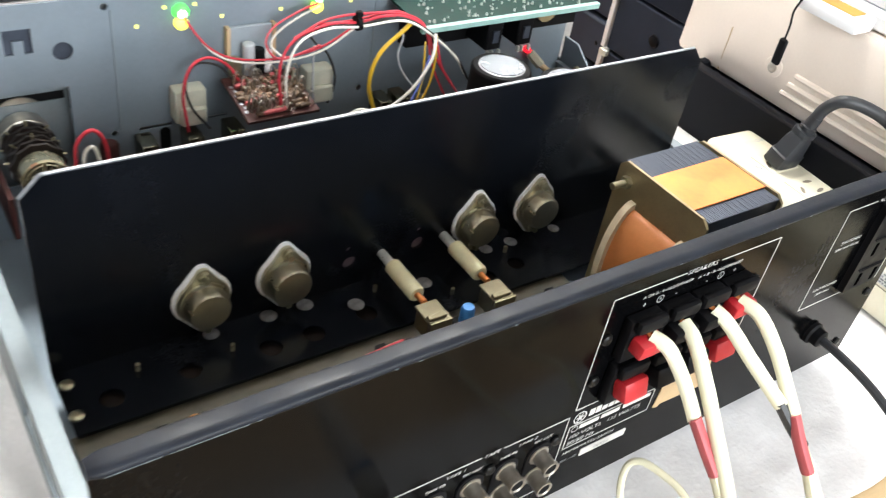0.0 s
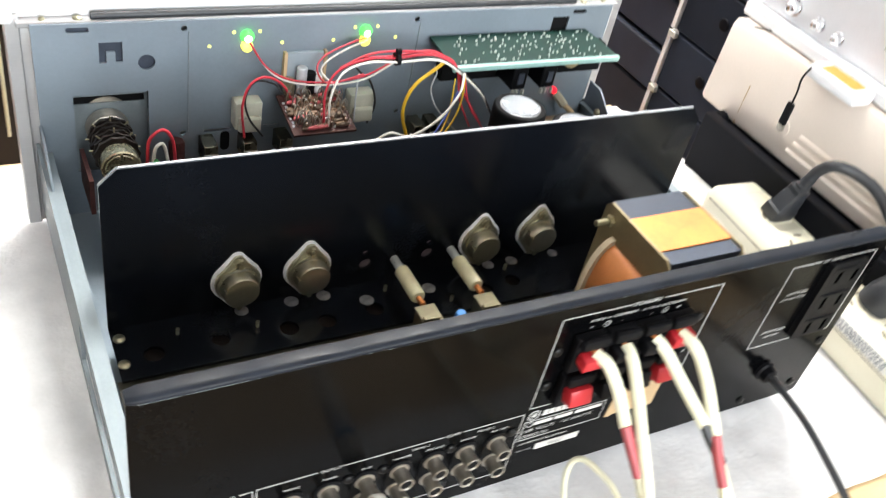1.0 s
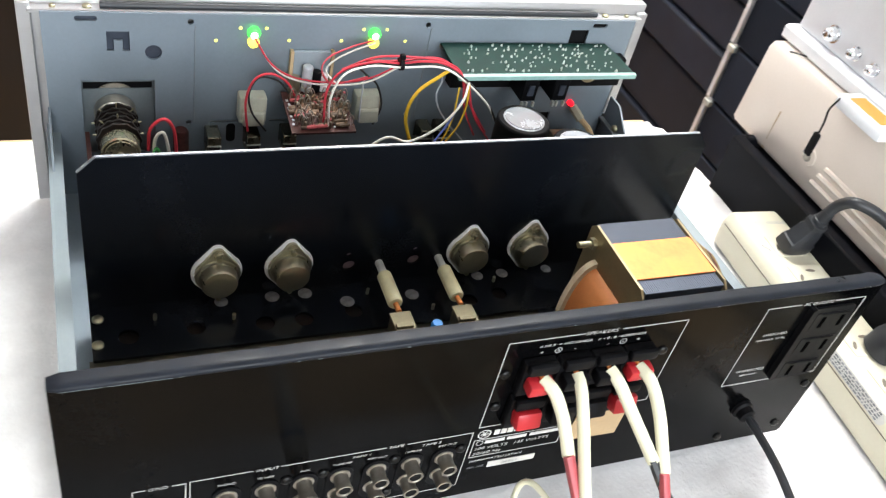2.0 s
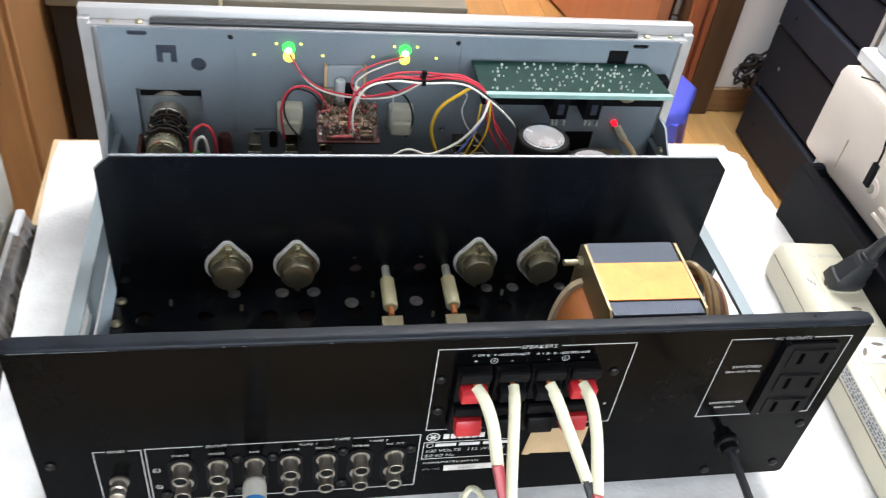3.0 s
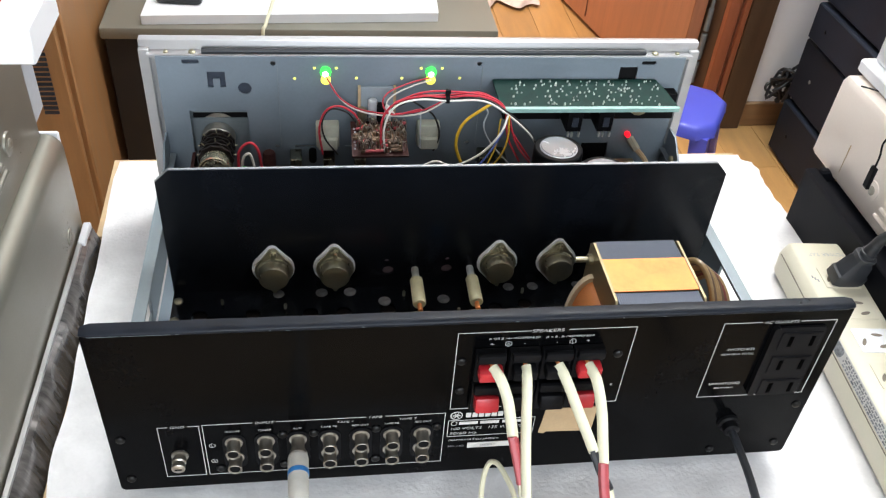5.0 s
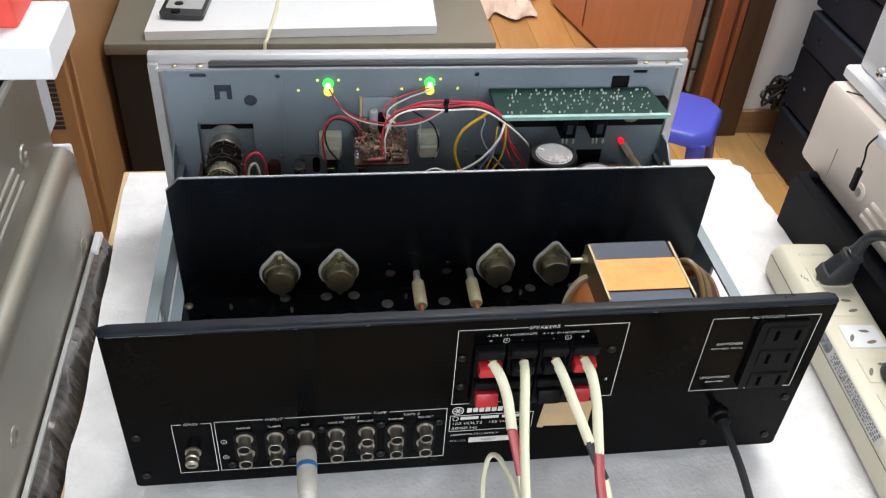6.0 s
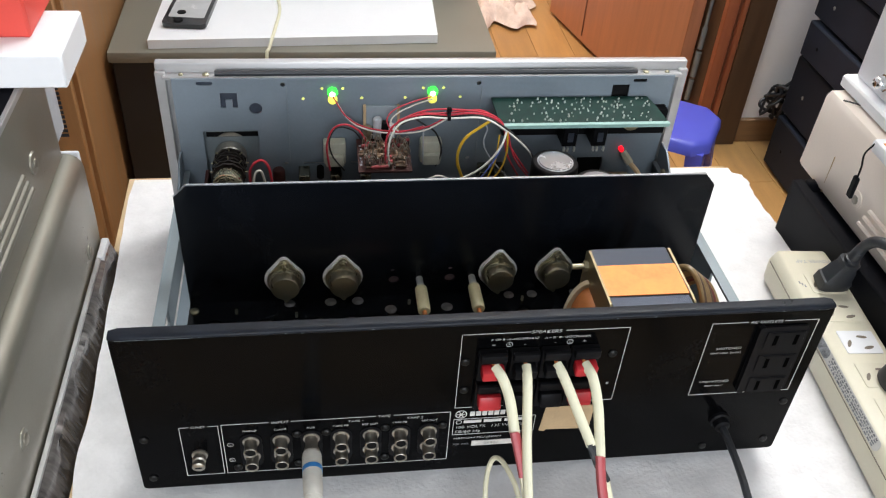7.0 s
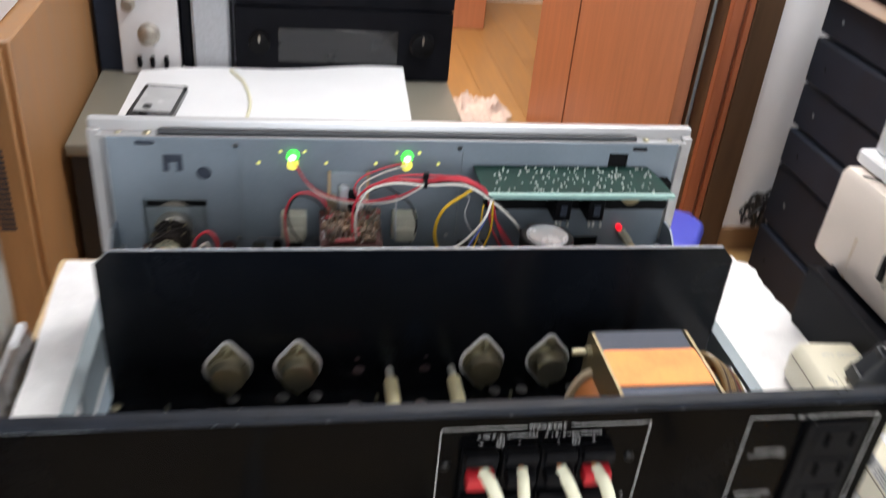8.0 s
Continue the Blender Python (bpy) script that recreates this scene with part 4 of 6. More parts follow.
# slide switches
for x in (0.1005, 0.1262, 0.1505, 0.2630, 0.2500):
    sw = bx("slide_switch", M_pot, amp, x - 0.0045, x + 0.0045, 0.2560, 0.2715, 0.0520, 0.0660, 0.0006, 1, "small metal slide switch")
    bx("terminal", M_blackp, sw, x - 0.0036, x + 0.0036, 0.2535, 0.2560, 0.0530, 0.0590)
    bx("lip", M_solder, sw, x - 0.0046, x + 0.0046, 0.2552, 0.2560, 0.0592, 0.0600)
    for dx in (-0.0035, 0.0, 0.0035):
        bx("pin", M_solder, sw, x + dx - 0.0006, x + dx + 0.0006, 0.2515, 0.2560, 0.0520, 0.0532)
part("slot_hole", slab(B(), rounded(0.1105, 0.1165, 0.052, 0.0665, 0.0028), -0.0004, 0.2719), M_hole, sub)

# milky lamp houses and the small board
for x in (0.1165, 0.1950):
    h = bx("lamp_house", M_milky, amp, x, x + 0.0180, 0.2610, 0.2718, 0.0730, 0.0930, 0.0016, 2, "milky nylon lamp housing")
    bx("flap", M_milky, h, x + 0.002, x + 0.0165, 0.2570, 0.2612, 0.0730, 0.0840, 0.0012)
bx("meter_window", M_window, amp, 0.1510, 0.1760, 0.2690, 0.2719, 0.1020, 0.1225, 0.0006, 1, "clear window with a tan edge")
bx("window_edge", M_label, amp, 0.1490, 0.1510, 0.2680, 0.2719, 0.1000, 0.1228)
bx("window_edge", M_label, amp, 0.1760, 0.1780, 0.2680, 0.2719, 0.1000, 0.1228)
tilt = Matrix.Translation((0.164, 0.244, 0.0925)) @ Matrix.Rotation(radians(10), 4, "X")
b = box(B(), -0.021, 0.021, -0.019, 0.019, -0.0008, 0.0008)
b.transform(tilt)
small = part("meter_board", b, M_pcb_br, amp, "brown phenolic board crowded with upright components")
rng = random.Random(11)
for k in range(180):
    u, v = rng.uniform(-0.017, 0.018), rng.uniform(-0.016, 0.015)
    kind = k % 4
    if kind == 0:
        b = lathe(B(), (u, v, 0.0008), (0, 0, 1), [(0, 0.0009), (0.0008, 0.0012), (0.0036, 0.0010), (0.0044, 0.0012), (0.0052, 0.0008)], 10)
        m = M_dull
    elif kind == 1:
        b = tube(B(), [(u, v, 0.0008), (u, v, 0.007), (u + 0.0015, v + 0.0006, 0.0095), (u + 0.0035, v, 0.006), (u + 0.0035, v, 0.0008)], 0.0004, 6, 4)
        m = M_nickel
    elif kind == 2:
        b = lathe(B(), (u, v, 0.0026), (1, 0.1, 0), [(-0.0035, 0.0010), (-0.0025, 0.0013), (0.0025, 0.0013), (0.0035, 0.0010)], 8)
        m = M_dull if k % 3 else M_shrink
    else:
        b = lathe(B(), (u, v, 0.0008), (0, 0, 1), [(0, 0.0008), (0.0006, 0.0007), (0.0012, 0.0003)], 8)
        m = M_solder
    b.transform(tilt)
    part("component", b, m, small)
for u in (-0.008, 0.009):
    b = lathe(B(), (u, 0.002, 0.0008), (0, 0, 1), [(0, 0.0042), (0.002, 0.0042), (0.0026, 0.0034)], 16)
    b.transform(tilt)
    part("trimmer", b, M_dull, small)
for k in range(7):
    u = -0.0195 + 0.0008 * (k % 2)
    b = box(B(), u, u + 0.0016, -0.012 + 0.0036 * k, -0.0100 + 0.0036 * k, 0.0008, 0.0010)
    b.transform(tilt)
    part("printed_bar", b, M_rim, small)
for x, r, h, m in ((0.152, 0.0038, 0.012, M_screw), (0.166, 0.0036, 0.016, M_blackp), (0.171, 0.0030, 0.014, M_foam2), (0.160, 0.0035, 0.020, M_wiregrey)):
    part("capacitor", lathe(B(), (x, 0.2645, 0.094), (0, 0, 1), [(0, r), (h, r), (h + 0.0008, r * 0.8)], 14), m, amp)

# tuner board with solder points, over the front
tilt2 = Matrix.Translation((0.3205, 0.2530, 0.1262)) @ Matrix.Rotation(radians(8), 4, "X")
b = slab(B(), [(-0.067, -0.0165), (0.070, -0.0165), (0.0655, 0.004), (0.0610, 0.0165), (-0.069, 0.0165)], 0.0016, -0.0008, "z")
b.transform(tilt2)
pcb = part("front_board", b, M_pcb, amp, "green circuit board, solder side up")
b = box(B(), -0.067, 0.0705, -0.0195, -0.0165, -0.0022, 0.0012)
b.transform(tilt2)
part("board_edge", b, M_pcb_edge, pcb, "pale green board edge")
rng = random.Random(23)
b = lathe(B(), (0, 0, 0), (0, 0, 1), [(0, 0.0009), (0.0006, 0.0008), (0.0018, 0.0003)], 7)
dot = part("solder_joint", b, M_solder, pcb)
dots = []
while len(dots) < 110:
    u, v = rng.uniform(-0.062, 0.060), rng.uniform(-0.0155, 0.0145)
    if rng.random() < 0.5:
        u, v = round(u / 0.0035) * 0.0035, round(v / 0.0045) * 0.0045
    if all((u - a) ** 2 + (v - c) ** 2 > 3e-6 for a, c in dots):
        dots.append((u, v))
for k, (u, v) in enumerate(dots):
    ob = dot if k == 0 else dot.copy()
    if k:
        scene.collection.objects.link(ob)
    s = rng.uniform(0.55, 1.1)
    ob.matrix_basis = tilt2 @ Matrix.Translation((u, v, 0.0010 + 0.0007 * s)) @ Matrix.Diagonal((s, s, s, 1))
# Near-black block behind the presets, below the front board.
bx("shelf", M_hole, amp, 0.262, 0.400, 0.262, 0.2719, 0.098, 0.120, 0, 1, "near-black block behind the preset controls")
for x in (0.3130, 0.3375):
    t = bx("trimmer", M_blackp, amp, x - 0.006, x + 0.006, 0.240, 0.262, 0.1000, 0.1190, 0.0008, 1, "black preset control")
    bx("slider", M_core, t, x - 0.002, x + 0.0025, 0.2390, 0.240, 0.1050, 0.1130)
    for dx in (-0.004, -0.001, 0.0045):
        bx("pin", M_solder, t, x + dx - 0.0007, x + dx + 0.0007, 0.2385, 0.241, 0.0962, 0.1000)
part("gear_knob", lathe(B(), (0.3690, 0.262, 0.1120), (0, -1, 0), [(0, 0.008), (0.005, 0.008), (0.0055, 0.004)], 14), M_brass_frame, amp, "small toothed knob")

# filter capacitors
for x, y, z in ((0.2925, 0.2050, 0.1095), (0.3180, 0.1720, 0.1125)):
    c = part("filter_capacitor", lathe(B(), (x, y, 0.0140), (0, 0, 1), [(0, 0.0182), (z - 0.0160, 0.0182), (z - 0.0148, 0.0179), (z - 0.0140, 0.0170)], 36), M_blackp, amp, "large black filter capacitor with a bare metal top")
    part("rim", lathe(B(), (x, y, z - 0.0004), (0, 0, 1), [(0, 0.0140), (0.0007, 0.0140), (0.0010, 0.0134)], 36), M_rim, c)
    part("top", lathe(B(), (x, y, z + 0.0004), (0, 0, 1), [(0, 0.0132), (0.0007, 0.0130), (0.0005, 0.0050)], 36), M_captop, c)

# wiring
def wire(points, mat, r=0.0011, parent=None, name="wire"):
    return part(name, tube(B(), points, 0.68 * r, 7, 6), mat, parent or amp)


wire([(0.167, 0.229, 0.092), (0.1665, 0.230, 0.112), (0.174, 0.232, 0.128), (0.191, 0.233, 0.1335), (0.213, 0.236, 0.1305), (0.239, 0.232, 0.1325), (0.259, 0.230, 0.121), (0.275, 0.228, 0.107), (0.284, 0.227, 0.094)], M_wirewhite, 0.0011)
wire([(0.1645, 0.231, 0.090), (0.165, 0.235, 0.114), (0.174, 0.237, 0.1275), (0.194, 0.237, 0.134), (0.213, 0.239, 0.1318), (0.228, 0.236, 0.1350), (0.244, 0.236, 0.132), (0.256, 0.234, 0.124), (0.262, 0.230, 0.108), (0.278, 0.226, 0.085)], M_wirered, 0.0012)
wire([(0.176, 0.236, 0.126), (0.192, 0.238, 0.1320), (0.213, 0.240, 0.1300), (0.236, 0.235, 0.1335), (0.256, 0.233, 0.1240), (0.275, 0.229, 0.1080), (0.285, 0.225, 0.092)], M_wireblack, 0.0012)
wire([(0.174, 0.238, 0.128), (0.196, 0.241, 0.1350), (0.222, 0.239, 0.1362), (0.243, 0.237, 0.1335), (0.2555, 0.235, 0.1250), (0.259, 0.228, 0.104), (0.270, 0.226, 0.083)], M_wirered, 0.0011)
wire([(0.190, 0.241, 0.1325), (0.213, 0.2425, 0.1316), (0.236, 0.240, 0.1352), (0.250, 0.238, 0.1300)], M_wirered, 0.0011)
wire([(0.125, 0.267, 0.133), (0.135, 0.262, 0.118), (0.150, 0.260, 0.109), (0.173, 0.255, 0.108), (0.195, 0.247, 0.1155), (0.213, 0.2415, 0.1290)], M_wirered, 0.0009)
wire([(0.126, 0.267, 0.131), (0.137, 0.262, 0.115), (0.151, 0.260, 0.107), (0.173, 0.255, 0.106), (0.195, 0.247, 0.113), (0.213, 0.2415, 0.1275)], M_wirewhite, 0.0009)
wire([(0.203, 0.267, 0.132), (0.188, 0.263, 0.130), (0.172, 0.260, 0.124), (0.167, 0.257, 0.116), (0.174, 0.252, 0.109), (0.195, 0.247, 0.117)], M_wirered, 0.0009)
wire([(0.204, 0.267, 0.130), (0.189, 0.263, 0.127), (0.175, 0.260, 0.121), (0.170, 0.257, 0.115), (0.177, 0.252, 0.108)], M_wirewhite, 0.0009)
wire([(0.1215, 0.256, 0.071), (0.1192, 0.256, 0.094), (0.124, 0.257, 0.109), (0.134, 0.258, 0.113), (0.145, 0.258, 0.107), (0.151, 0.257, 0.097)], M_wirered, 0.0012)
wire([(0.133, 0.254, 0.072), (0.1235, 0.255, 0.086), (0.1215, 0.258, 0.099), (0.128, 0.260, 0.109), (0.140, 0.259, 0.107), (0.147, 0.257, 0.099)], M_wireblack, 0.0010)
wire([(0.208, 0.258, 0.072), (0.212, 0.258, 0.087), (0.207, 0.259, 0.103), (0.197, 0.256, 0.113), (0.186, 0.246, 0.126)], M_wireblack, 0.0011)
wire([(0.197, 0.256, 0.076), (0.1965, 0.257, 0.095), (0.196, 0.256, 0.112)], M_wiregrey, 0.0009)
wire([(0.229, 0.235, 0.070), (0.2215, 0.235, 0.093), (0.226, 0.235, 0.112), (0.240, 0.235, 0.1245), (0.247, 0.236, 0.129)], M_wireyellow, 0.0018)
wire([(0.241, 0.238, 0.124), (0.2445, 0.240, 0.118), (0.2425, 0.240, 0.106), (0.249, 0.238, 0.092), (0.266, 0.232, 0.074)], M_wiregrey, 0.0009)
wire([(0.2575, 0.226, 0.124), (0.2585, 0.225, 0.107), (0.255, 0.224, 0.091), (0.244, 0.220, 0.078)], M_wireyellow, 0.0011)
wire([(0.190, 0.214, 0.083), (0.195, 0.214, 0.0885), (0.204, 0.214, 0.0925), (0.218, 0.214, 0.0885), (0.237, 0.215, 0.098), (0.251, 0.218, 0.114), (0.257, 0.226, 0.125)], M_wirewhite, 0.0013)
wire([(0.200, 0.206, 0.082), (0.218, 0.207, 0.0865), (0.228, 0.208, 0.0840)], M_wireblue, 0.0014)
wire([(0.232, 0.213, 0.082), (0.246, 0.220, 0.098), (0.255, 0.226, 0.112)], M_wireblue, 0.0011)
wire([(0.258, 0.227, 0.123), (0.265, 0.224, 0.101), (0.281, 0.221, 0.080)], M_wirered, 0.0009)
wire([(0.252, 0.228, 0.120), (0.249, 0.222, 0.098), (0.240, 0.216, 0.080)], M_wireyellow, 0.0009)
wire([(0.0580, 0.243, 0.068), (0.0595, 0.244, 0.083), (0.0675, 0.245, 0.0895), (0.0735, 0.245, 0.082), (0.0755, 0.245, 0.060)], M_wirered, 0.0016)
wire([(0.0605, 0.240, 0.066), (0.0625, 0.241, 0.079), (0.0675, 0.242, 0.081), (0.0705, 0.242, 0.066)], M_wirewhite, 0.0016)
wire([(0.0600, 0.238, 0.066), (0.0625, 0.239, 0.072), (0.0655, 0.239, 0.066)], M_wiregreen, 0.0016)
b = lathe(B(), (0.2115, 0.2390, 0.1315), (1, 0, 0.02), [(0, 0.0044), (0.0026, 0.0044)], 14)
zip_tie = part("cable_tie", b, M_blackp, amp, "black cable tie round the wires")
bx("tie_head", M_blackp, zip_tie, 0.2112, 0.2148, 0.2370, 0.2400, 0.1350, 0.1385, 0.0004)

# ---- cables plugged into the amplifier ----
def speaker_cable(points, shrink=None, tail=None, tip=True):
    c = thing("speaker_cable", points[0][0], points[0][1], points[0][2], "ivory two-core speaker cable clipped into a terminal", "cable", "speaker cables")
    part("jacket", tube(B(), points, 0.0031, 10, 8, 0.75), M_cable, c)
    if tip:
        p = Vector(points[0])
        part("bare_strand", tube(B(), [p + Vector((0.0, 0.007, 0.001)), p + Vector((-0.0005, 0.003, 0.0015)), p], 0.0012, 7), M_copper, c, "bare copper strands")
    if shrink:
        part("heat_shrink", tube(B(), shrink, 0.0035, 10, 6, 0.8), M_shrink, c, "dark red heat-shrink sleeve")
    if tail:
        part("black_core", tube(B(), tail, 0.0026, 8), M_cord, c, "black taped end")
    return c


speaker_cable([(0.2080, -0.0080, 0.1140), (0.2115, -0.0150, 0.1120), (0.2150, -0.0220, 0.1035), (0.2165, -0.0290, 0.0950), (0.2175, -0.0345, 0.0875)],
              [(0.2174, -0.0340, 0.0885), (0.2200, -0.0420, 0.0775), (0.2220, -0.0500, 0.0680)])
speaker_cable([(0.2218, -0.0490, 0.0690), (0.2245, -0.0640, 0.0480), (0.2280, -0.0860, 0.0180), (0.2310, -0.1200, 0.0040), (0.2450, -0.1900, 0.0035)], tip=False)
speaker_cable([(0.2262, -0.0080, 0.1140), (0.2258, -0.0160, 0.1110), (0.2245, -0.0290, 0.0990), (0.2235, -0.0420, 0.0840), (0.2235, -0.0560, 0.0660), (0.2245, -0.0730, 0.0400), (0.2265, -0.0920, 0.0140), (0.2290, -0.1250, 0.0036), (0.2340, -0.1900, 0.0035)])
speaker_cable([(0.2442, -0.0080, 0.1140), (0.2470, -0.0150, 0.1110), (0.2525, -0.0270, 0.1000), (0.2575, -0.0390, 0.0900), (0.2600, -0.0450, 0.0850)],
              tail=[(0.2595, -0.0440, 0.0860), (0.2640, -0.0520, 0.0760), (0.2680, -0.0580, 0.0690)])
speaker_cable([(0.2610, -0.0080, 0.1130), (0.2634, -0.0180, 0.1115), (0.2648, -0.0300, 0.1020), (0.2646, -0.0420, 0.0900), (0.2644, -0.0500, 0.0815)],
              [(0.2644, -0.0495, 0.0820), (0.2646, -0.0580, 0.0715), (0.2655, -0.0660, 0.0620)])
speaker_cable([(0.2654, -0.0650, 0.0630), (0.2680, -0.0780, 0.0430), (0.2740, -0.0980, 0.0150), (0.2800, -0.1300, 0.0040), (0.2950, -0.1900, 0.0035)], tip=False)
speaker_cable([(0.2676, -0.0575, 0.0695), (0.2720, -0.0720, 0.0500), (0.2790, -0.0960, 0.0160), (0.2880, -0.1300, 0.0040), (0.3050, -0.1900, 0.0035)], tip=False)
lw = thing("thin_cable", 0.21, -0.03, 0.0, "thin cream cable curling in a loop over the foam", "cable")
part("jacket", tube(B(), [(0.1990, -0.1500, 0.0025), (0.2035, -0.0900, 0.0025), (0.2065, -0.0450, 0.0080), (0.2080, -0.0250, 0.0270), (0.2110, -0.0190, 0.0420), (0.2150, -0.0220, 0.0480), (0.2190, -0.0320, 0.0480), (0.2220, -0.0430, 0.0450), (0.2250, -0.0600, 0.0320), (0.2290, -0.1000, 0.0110), (0.2400, -0.1800, 0.0040)], 0.0016, 8, 8), M_cable, lw)

plug = thing("phono_plug", 0.103, -0.03, 0.05, "white phono plug with a blue band, pushed into a jack", "plug")
part("body", lathe(B(), (0.1030, -0.0105, 0.0512), (0.02, -1, 0.10), [(0, 0.0036), (0.0015, 0.0053), (0.004, 0.0058), (0.026, 0.0057), (0.034, 0.0053), (0.050, 0.0045)], 24), M_wirewhite, plug)
part("band", lathe(B(), (0.1033, -0.0235, 0.0525), (0.02, -1, 0.10), [(0, 0.00590), (0.0032, 0.00590)], 24), M_bluecap, plug, "blue band")
part("collar", lathe(B(), (0.1030, -0.0085, 0.0510), (0, -1, 0), [(0, 0.0046), (0.0022, 0.0046)], 18), M_nickel, plug)
for k in range(4):
    part("ridge", lathe(B(), (0.1036 + 0.0001 * k, -0.0440 - 0.004 * k, 0.0546 + 0.0004 * k), (0.02, -1, 0.10), [(0, 0.0054 - 0.0002 * k), (0.002, 0.0054 - 0.0002 * k)], 20), M_wirewhite, plug)
part("cord", tube(B(), [(0.1040, -0.058, 0.0560), (0.1045, -0.075, 0.055), (0.106, -0.105, 0.035), (0.108, -0.14, 0.006), (0.112, -0.19, 0.0035)], 0.0030, 9), M_wirewhite, plug)

# ---- power strip on the foam ----
STRIP = Matrix.Translation((0.5105, 0.1840, 0.0)) @ Matrix.Rotation(radians(-4.0), 4, "Z")


def on_strip(b):
    """Turns what is built along the strip (x across it, y back from its far end) into its place."""
    b.transform(STRIP)
    return b


strip = thing("power_strip", 0.494, 0.0, 0.0, "ivory multi-socket power strip lying on the foam sheet", "power strip")
b = B()
prof = [(sx * x, z) for sx, run in ((-1, 1), (1, -1)) for x, z in ((0.0240, 0.0005), (0.0252, 0.004), (0.0258, 0.0212), (0.0250, 0.0236), (0.0215, 0.0302), (0.0195, 0.0312))[::run]]
rows = []
for y, s, dz in ((0.0, 0.90, -0.003), (-0.002, 0.97, -0.001), (-0.006, 1.0, 0.0), (-0.374, 1.0, 0.0), (-0.378, 0.97, -0.001), (-0.380, 0.90, -0.003)):
    rows.append([b.verts.new((x * s, y, max(0.0005, z + (dz if z > 0.02 else 0)))) for x, z in prof])
for p, q in zip(rows, rows[1:]):
    for k in range(len(prof)):
        m = (k + 1) % len(prof)
        b.faces.new((p[k], p[m], q[m], q[k])).smooth = True
b.faces.new(rows[0]), b.faces.new(rows[-1][::-1])
part("body", on_strip(b), M_strip, strip)
b = box(B(), -0.0261, -0.0256, -0.372, -0.006, 0.0216, 0.0222)
part("seam", on_strip(b), M_slot, strip)
for y, mat in [(-0.044 - 0.033 * k, M_foam2 if k == 2 else M_strip) for k in range(9)]:
    s = part("socket_plate", on_strip(slab(B(), rounded(-0.0105, 0.0170, y - 0.0115, y + 0.0115, 0.0012, 3), 0.0007, 0.0312, "z")), mat, strip)
    for dx, dy, a, wd in ((-0.0055, -0.002, 62, 0.0014), (0.0065, 0.0050, -8, 0.0013), (0.0078, -0.0060, 14, 0.0015)):
        d = Vector((math.cos(radians(a)), math.sin(radians(a)))) * 0.0040
        n2 = Vector((-d.y, d.x)).normalized() * wd
        c = Vector((dx, y + dy))
        pts = [c + d * math.cos(math.tau * k / 12) + n2 * math.sin(math.tau * k / 12) for k in range(12)]
        part("slot", on_strip(slab(B(), [(p.x, p.y) for p in pts], 0.0003, 0.0319, "z")), M_slot, s)
b = B()
for k in range(3):
    box(b, -0.0180 + 0.0017 * k, -0.0170 + 0.0017 * k, -0.0448 - 0.002 * k, -0.042 - 0.002 * k, 0.0312, 0.0314)
part("mark", on_strip(b), M_strip_label, strip)
bpy.context.view_layer.update()
lettering("POWER TAP", 0, 0, 0.0062, strip, turn=STRIP @ Matrix.Translation((0.004, -0.0165, 0.0313)) @ Matrix.Rotation(math.pi, 4, "Z"), wide=1.0, mat=M_wiregrey, shear=0)
side = STRIP @ Matrix.Translation((-0.0233, 0.0, 0.0268)) @ Matrix.Rotation(radians(-66), 4, "Y")
b = slab(B(), rounded(-0.0040, 0.0040, -0.205, -0.098, 0.0035, 4), 0.0003, 0.0002, "z")
b.transform(side)
st = part("sticker", b, M_serial, strip, "pale sticker with small printing")
b = slab(B(), rounded(-0.0036, 0.0036, -0.121, -0.101, 0.003, 4), 0.0002, 0.0006, "z")
b.transform(side)
part("dark_patch", b, M_strip_label, st)
b = B()
rng = random.Random(5)
for k in range(4):
    y = -0.200
    while y < -0.125:
        wdt = rng.uniform(0.001, 0.004)
        box(b, -0.0033 + 0.0017 * k, -0.0022 + 0.0017 * k, y, y + wdt, 0.0006, 0.0007)
        y += wdt + rng.uniform(0.0006, 0.0016)
b.transform(side)
part("small_print", b, M_strip_label, st)

plug2 = thing("mains_plug", 0.5125, 0.1375, 0.032, "dark grey moulded mains plug on a thick cord", "plug")
b = B()
rings = []
for d, wx, wy, e in ((0, 0.0118, 0.0078, 7), (0.0015, 0.0128, 0.0088, 7), (0.010, 0.0126, 0.0086, 7), (0.011, 0.0112, 0.0080, 6), (0.022, 0.0090, 0.0074, 5), (0.0265, 0.0066, 0.0064, 4), (0.0270, 0.0074, 0.0072, 4), (0.0310, 0.0074, 0.0072, 4),
                     (0.0315, 0.0058, 0.0058, 2), (0.0345, 0.0060, 0.0060, 2), (0.0350, 0.0050, 0.0050, 2), (0.043, 0.0045, 0.0045, 2)):
    ring_pts = []
    for k in range(18):
        c, s = math.cos(math.tau * k / 18), math.sin(math.tau * k / 18)
        r = 1 / (abs(c) ** e + abs(s) ** e) ** (1 / e)
        ring_pts.append(b.verts.new((wx * r * c, wy * r * s, d)))
    rings.append(ring_pts)
for p, q in zip(rings, rings[1:]):
    for k in range(18):
        b.faces.new((p[k], p[(k + 1) % 18], q[(k + 1) % 18], q[k])).smooth = True
b.faces.new(rings[0][::-1]), b.faces.new(rings[-1])
b.transform(Matrix.Translation((0.5125, 0.1375, 0.0320)) @ Matrix.Rotation(radians(8), 4, "Y") @ Matrix.Rotation(radians(12), 4, "X"))
part("body", b, M_cord, plug2)
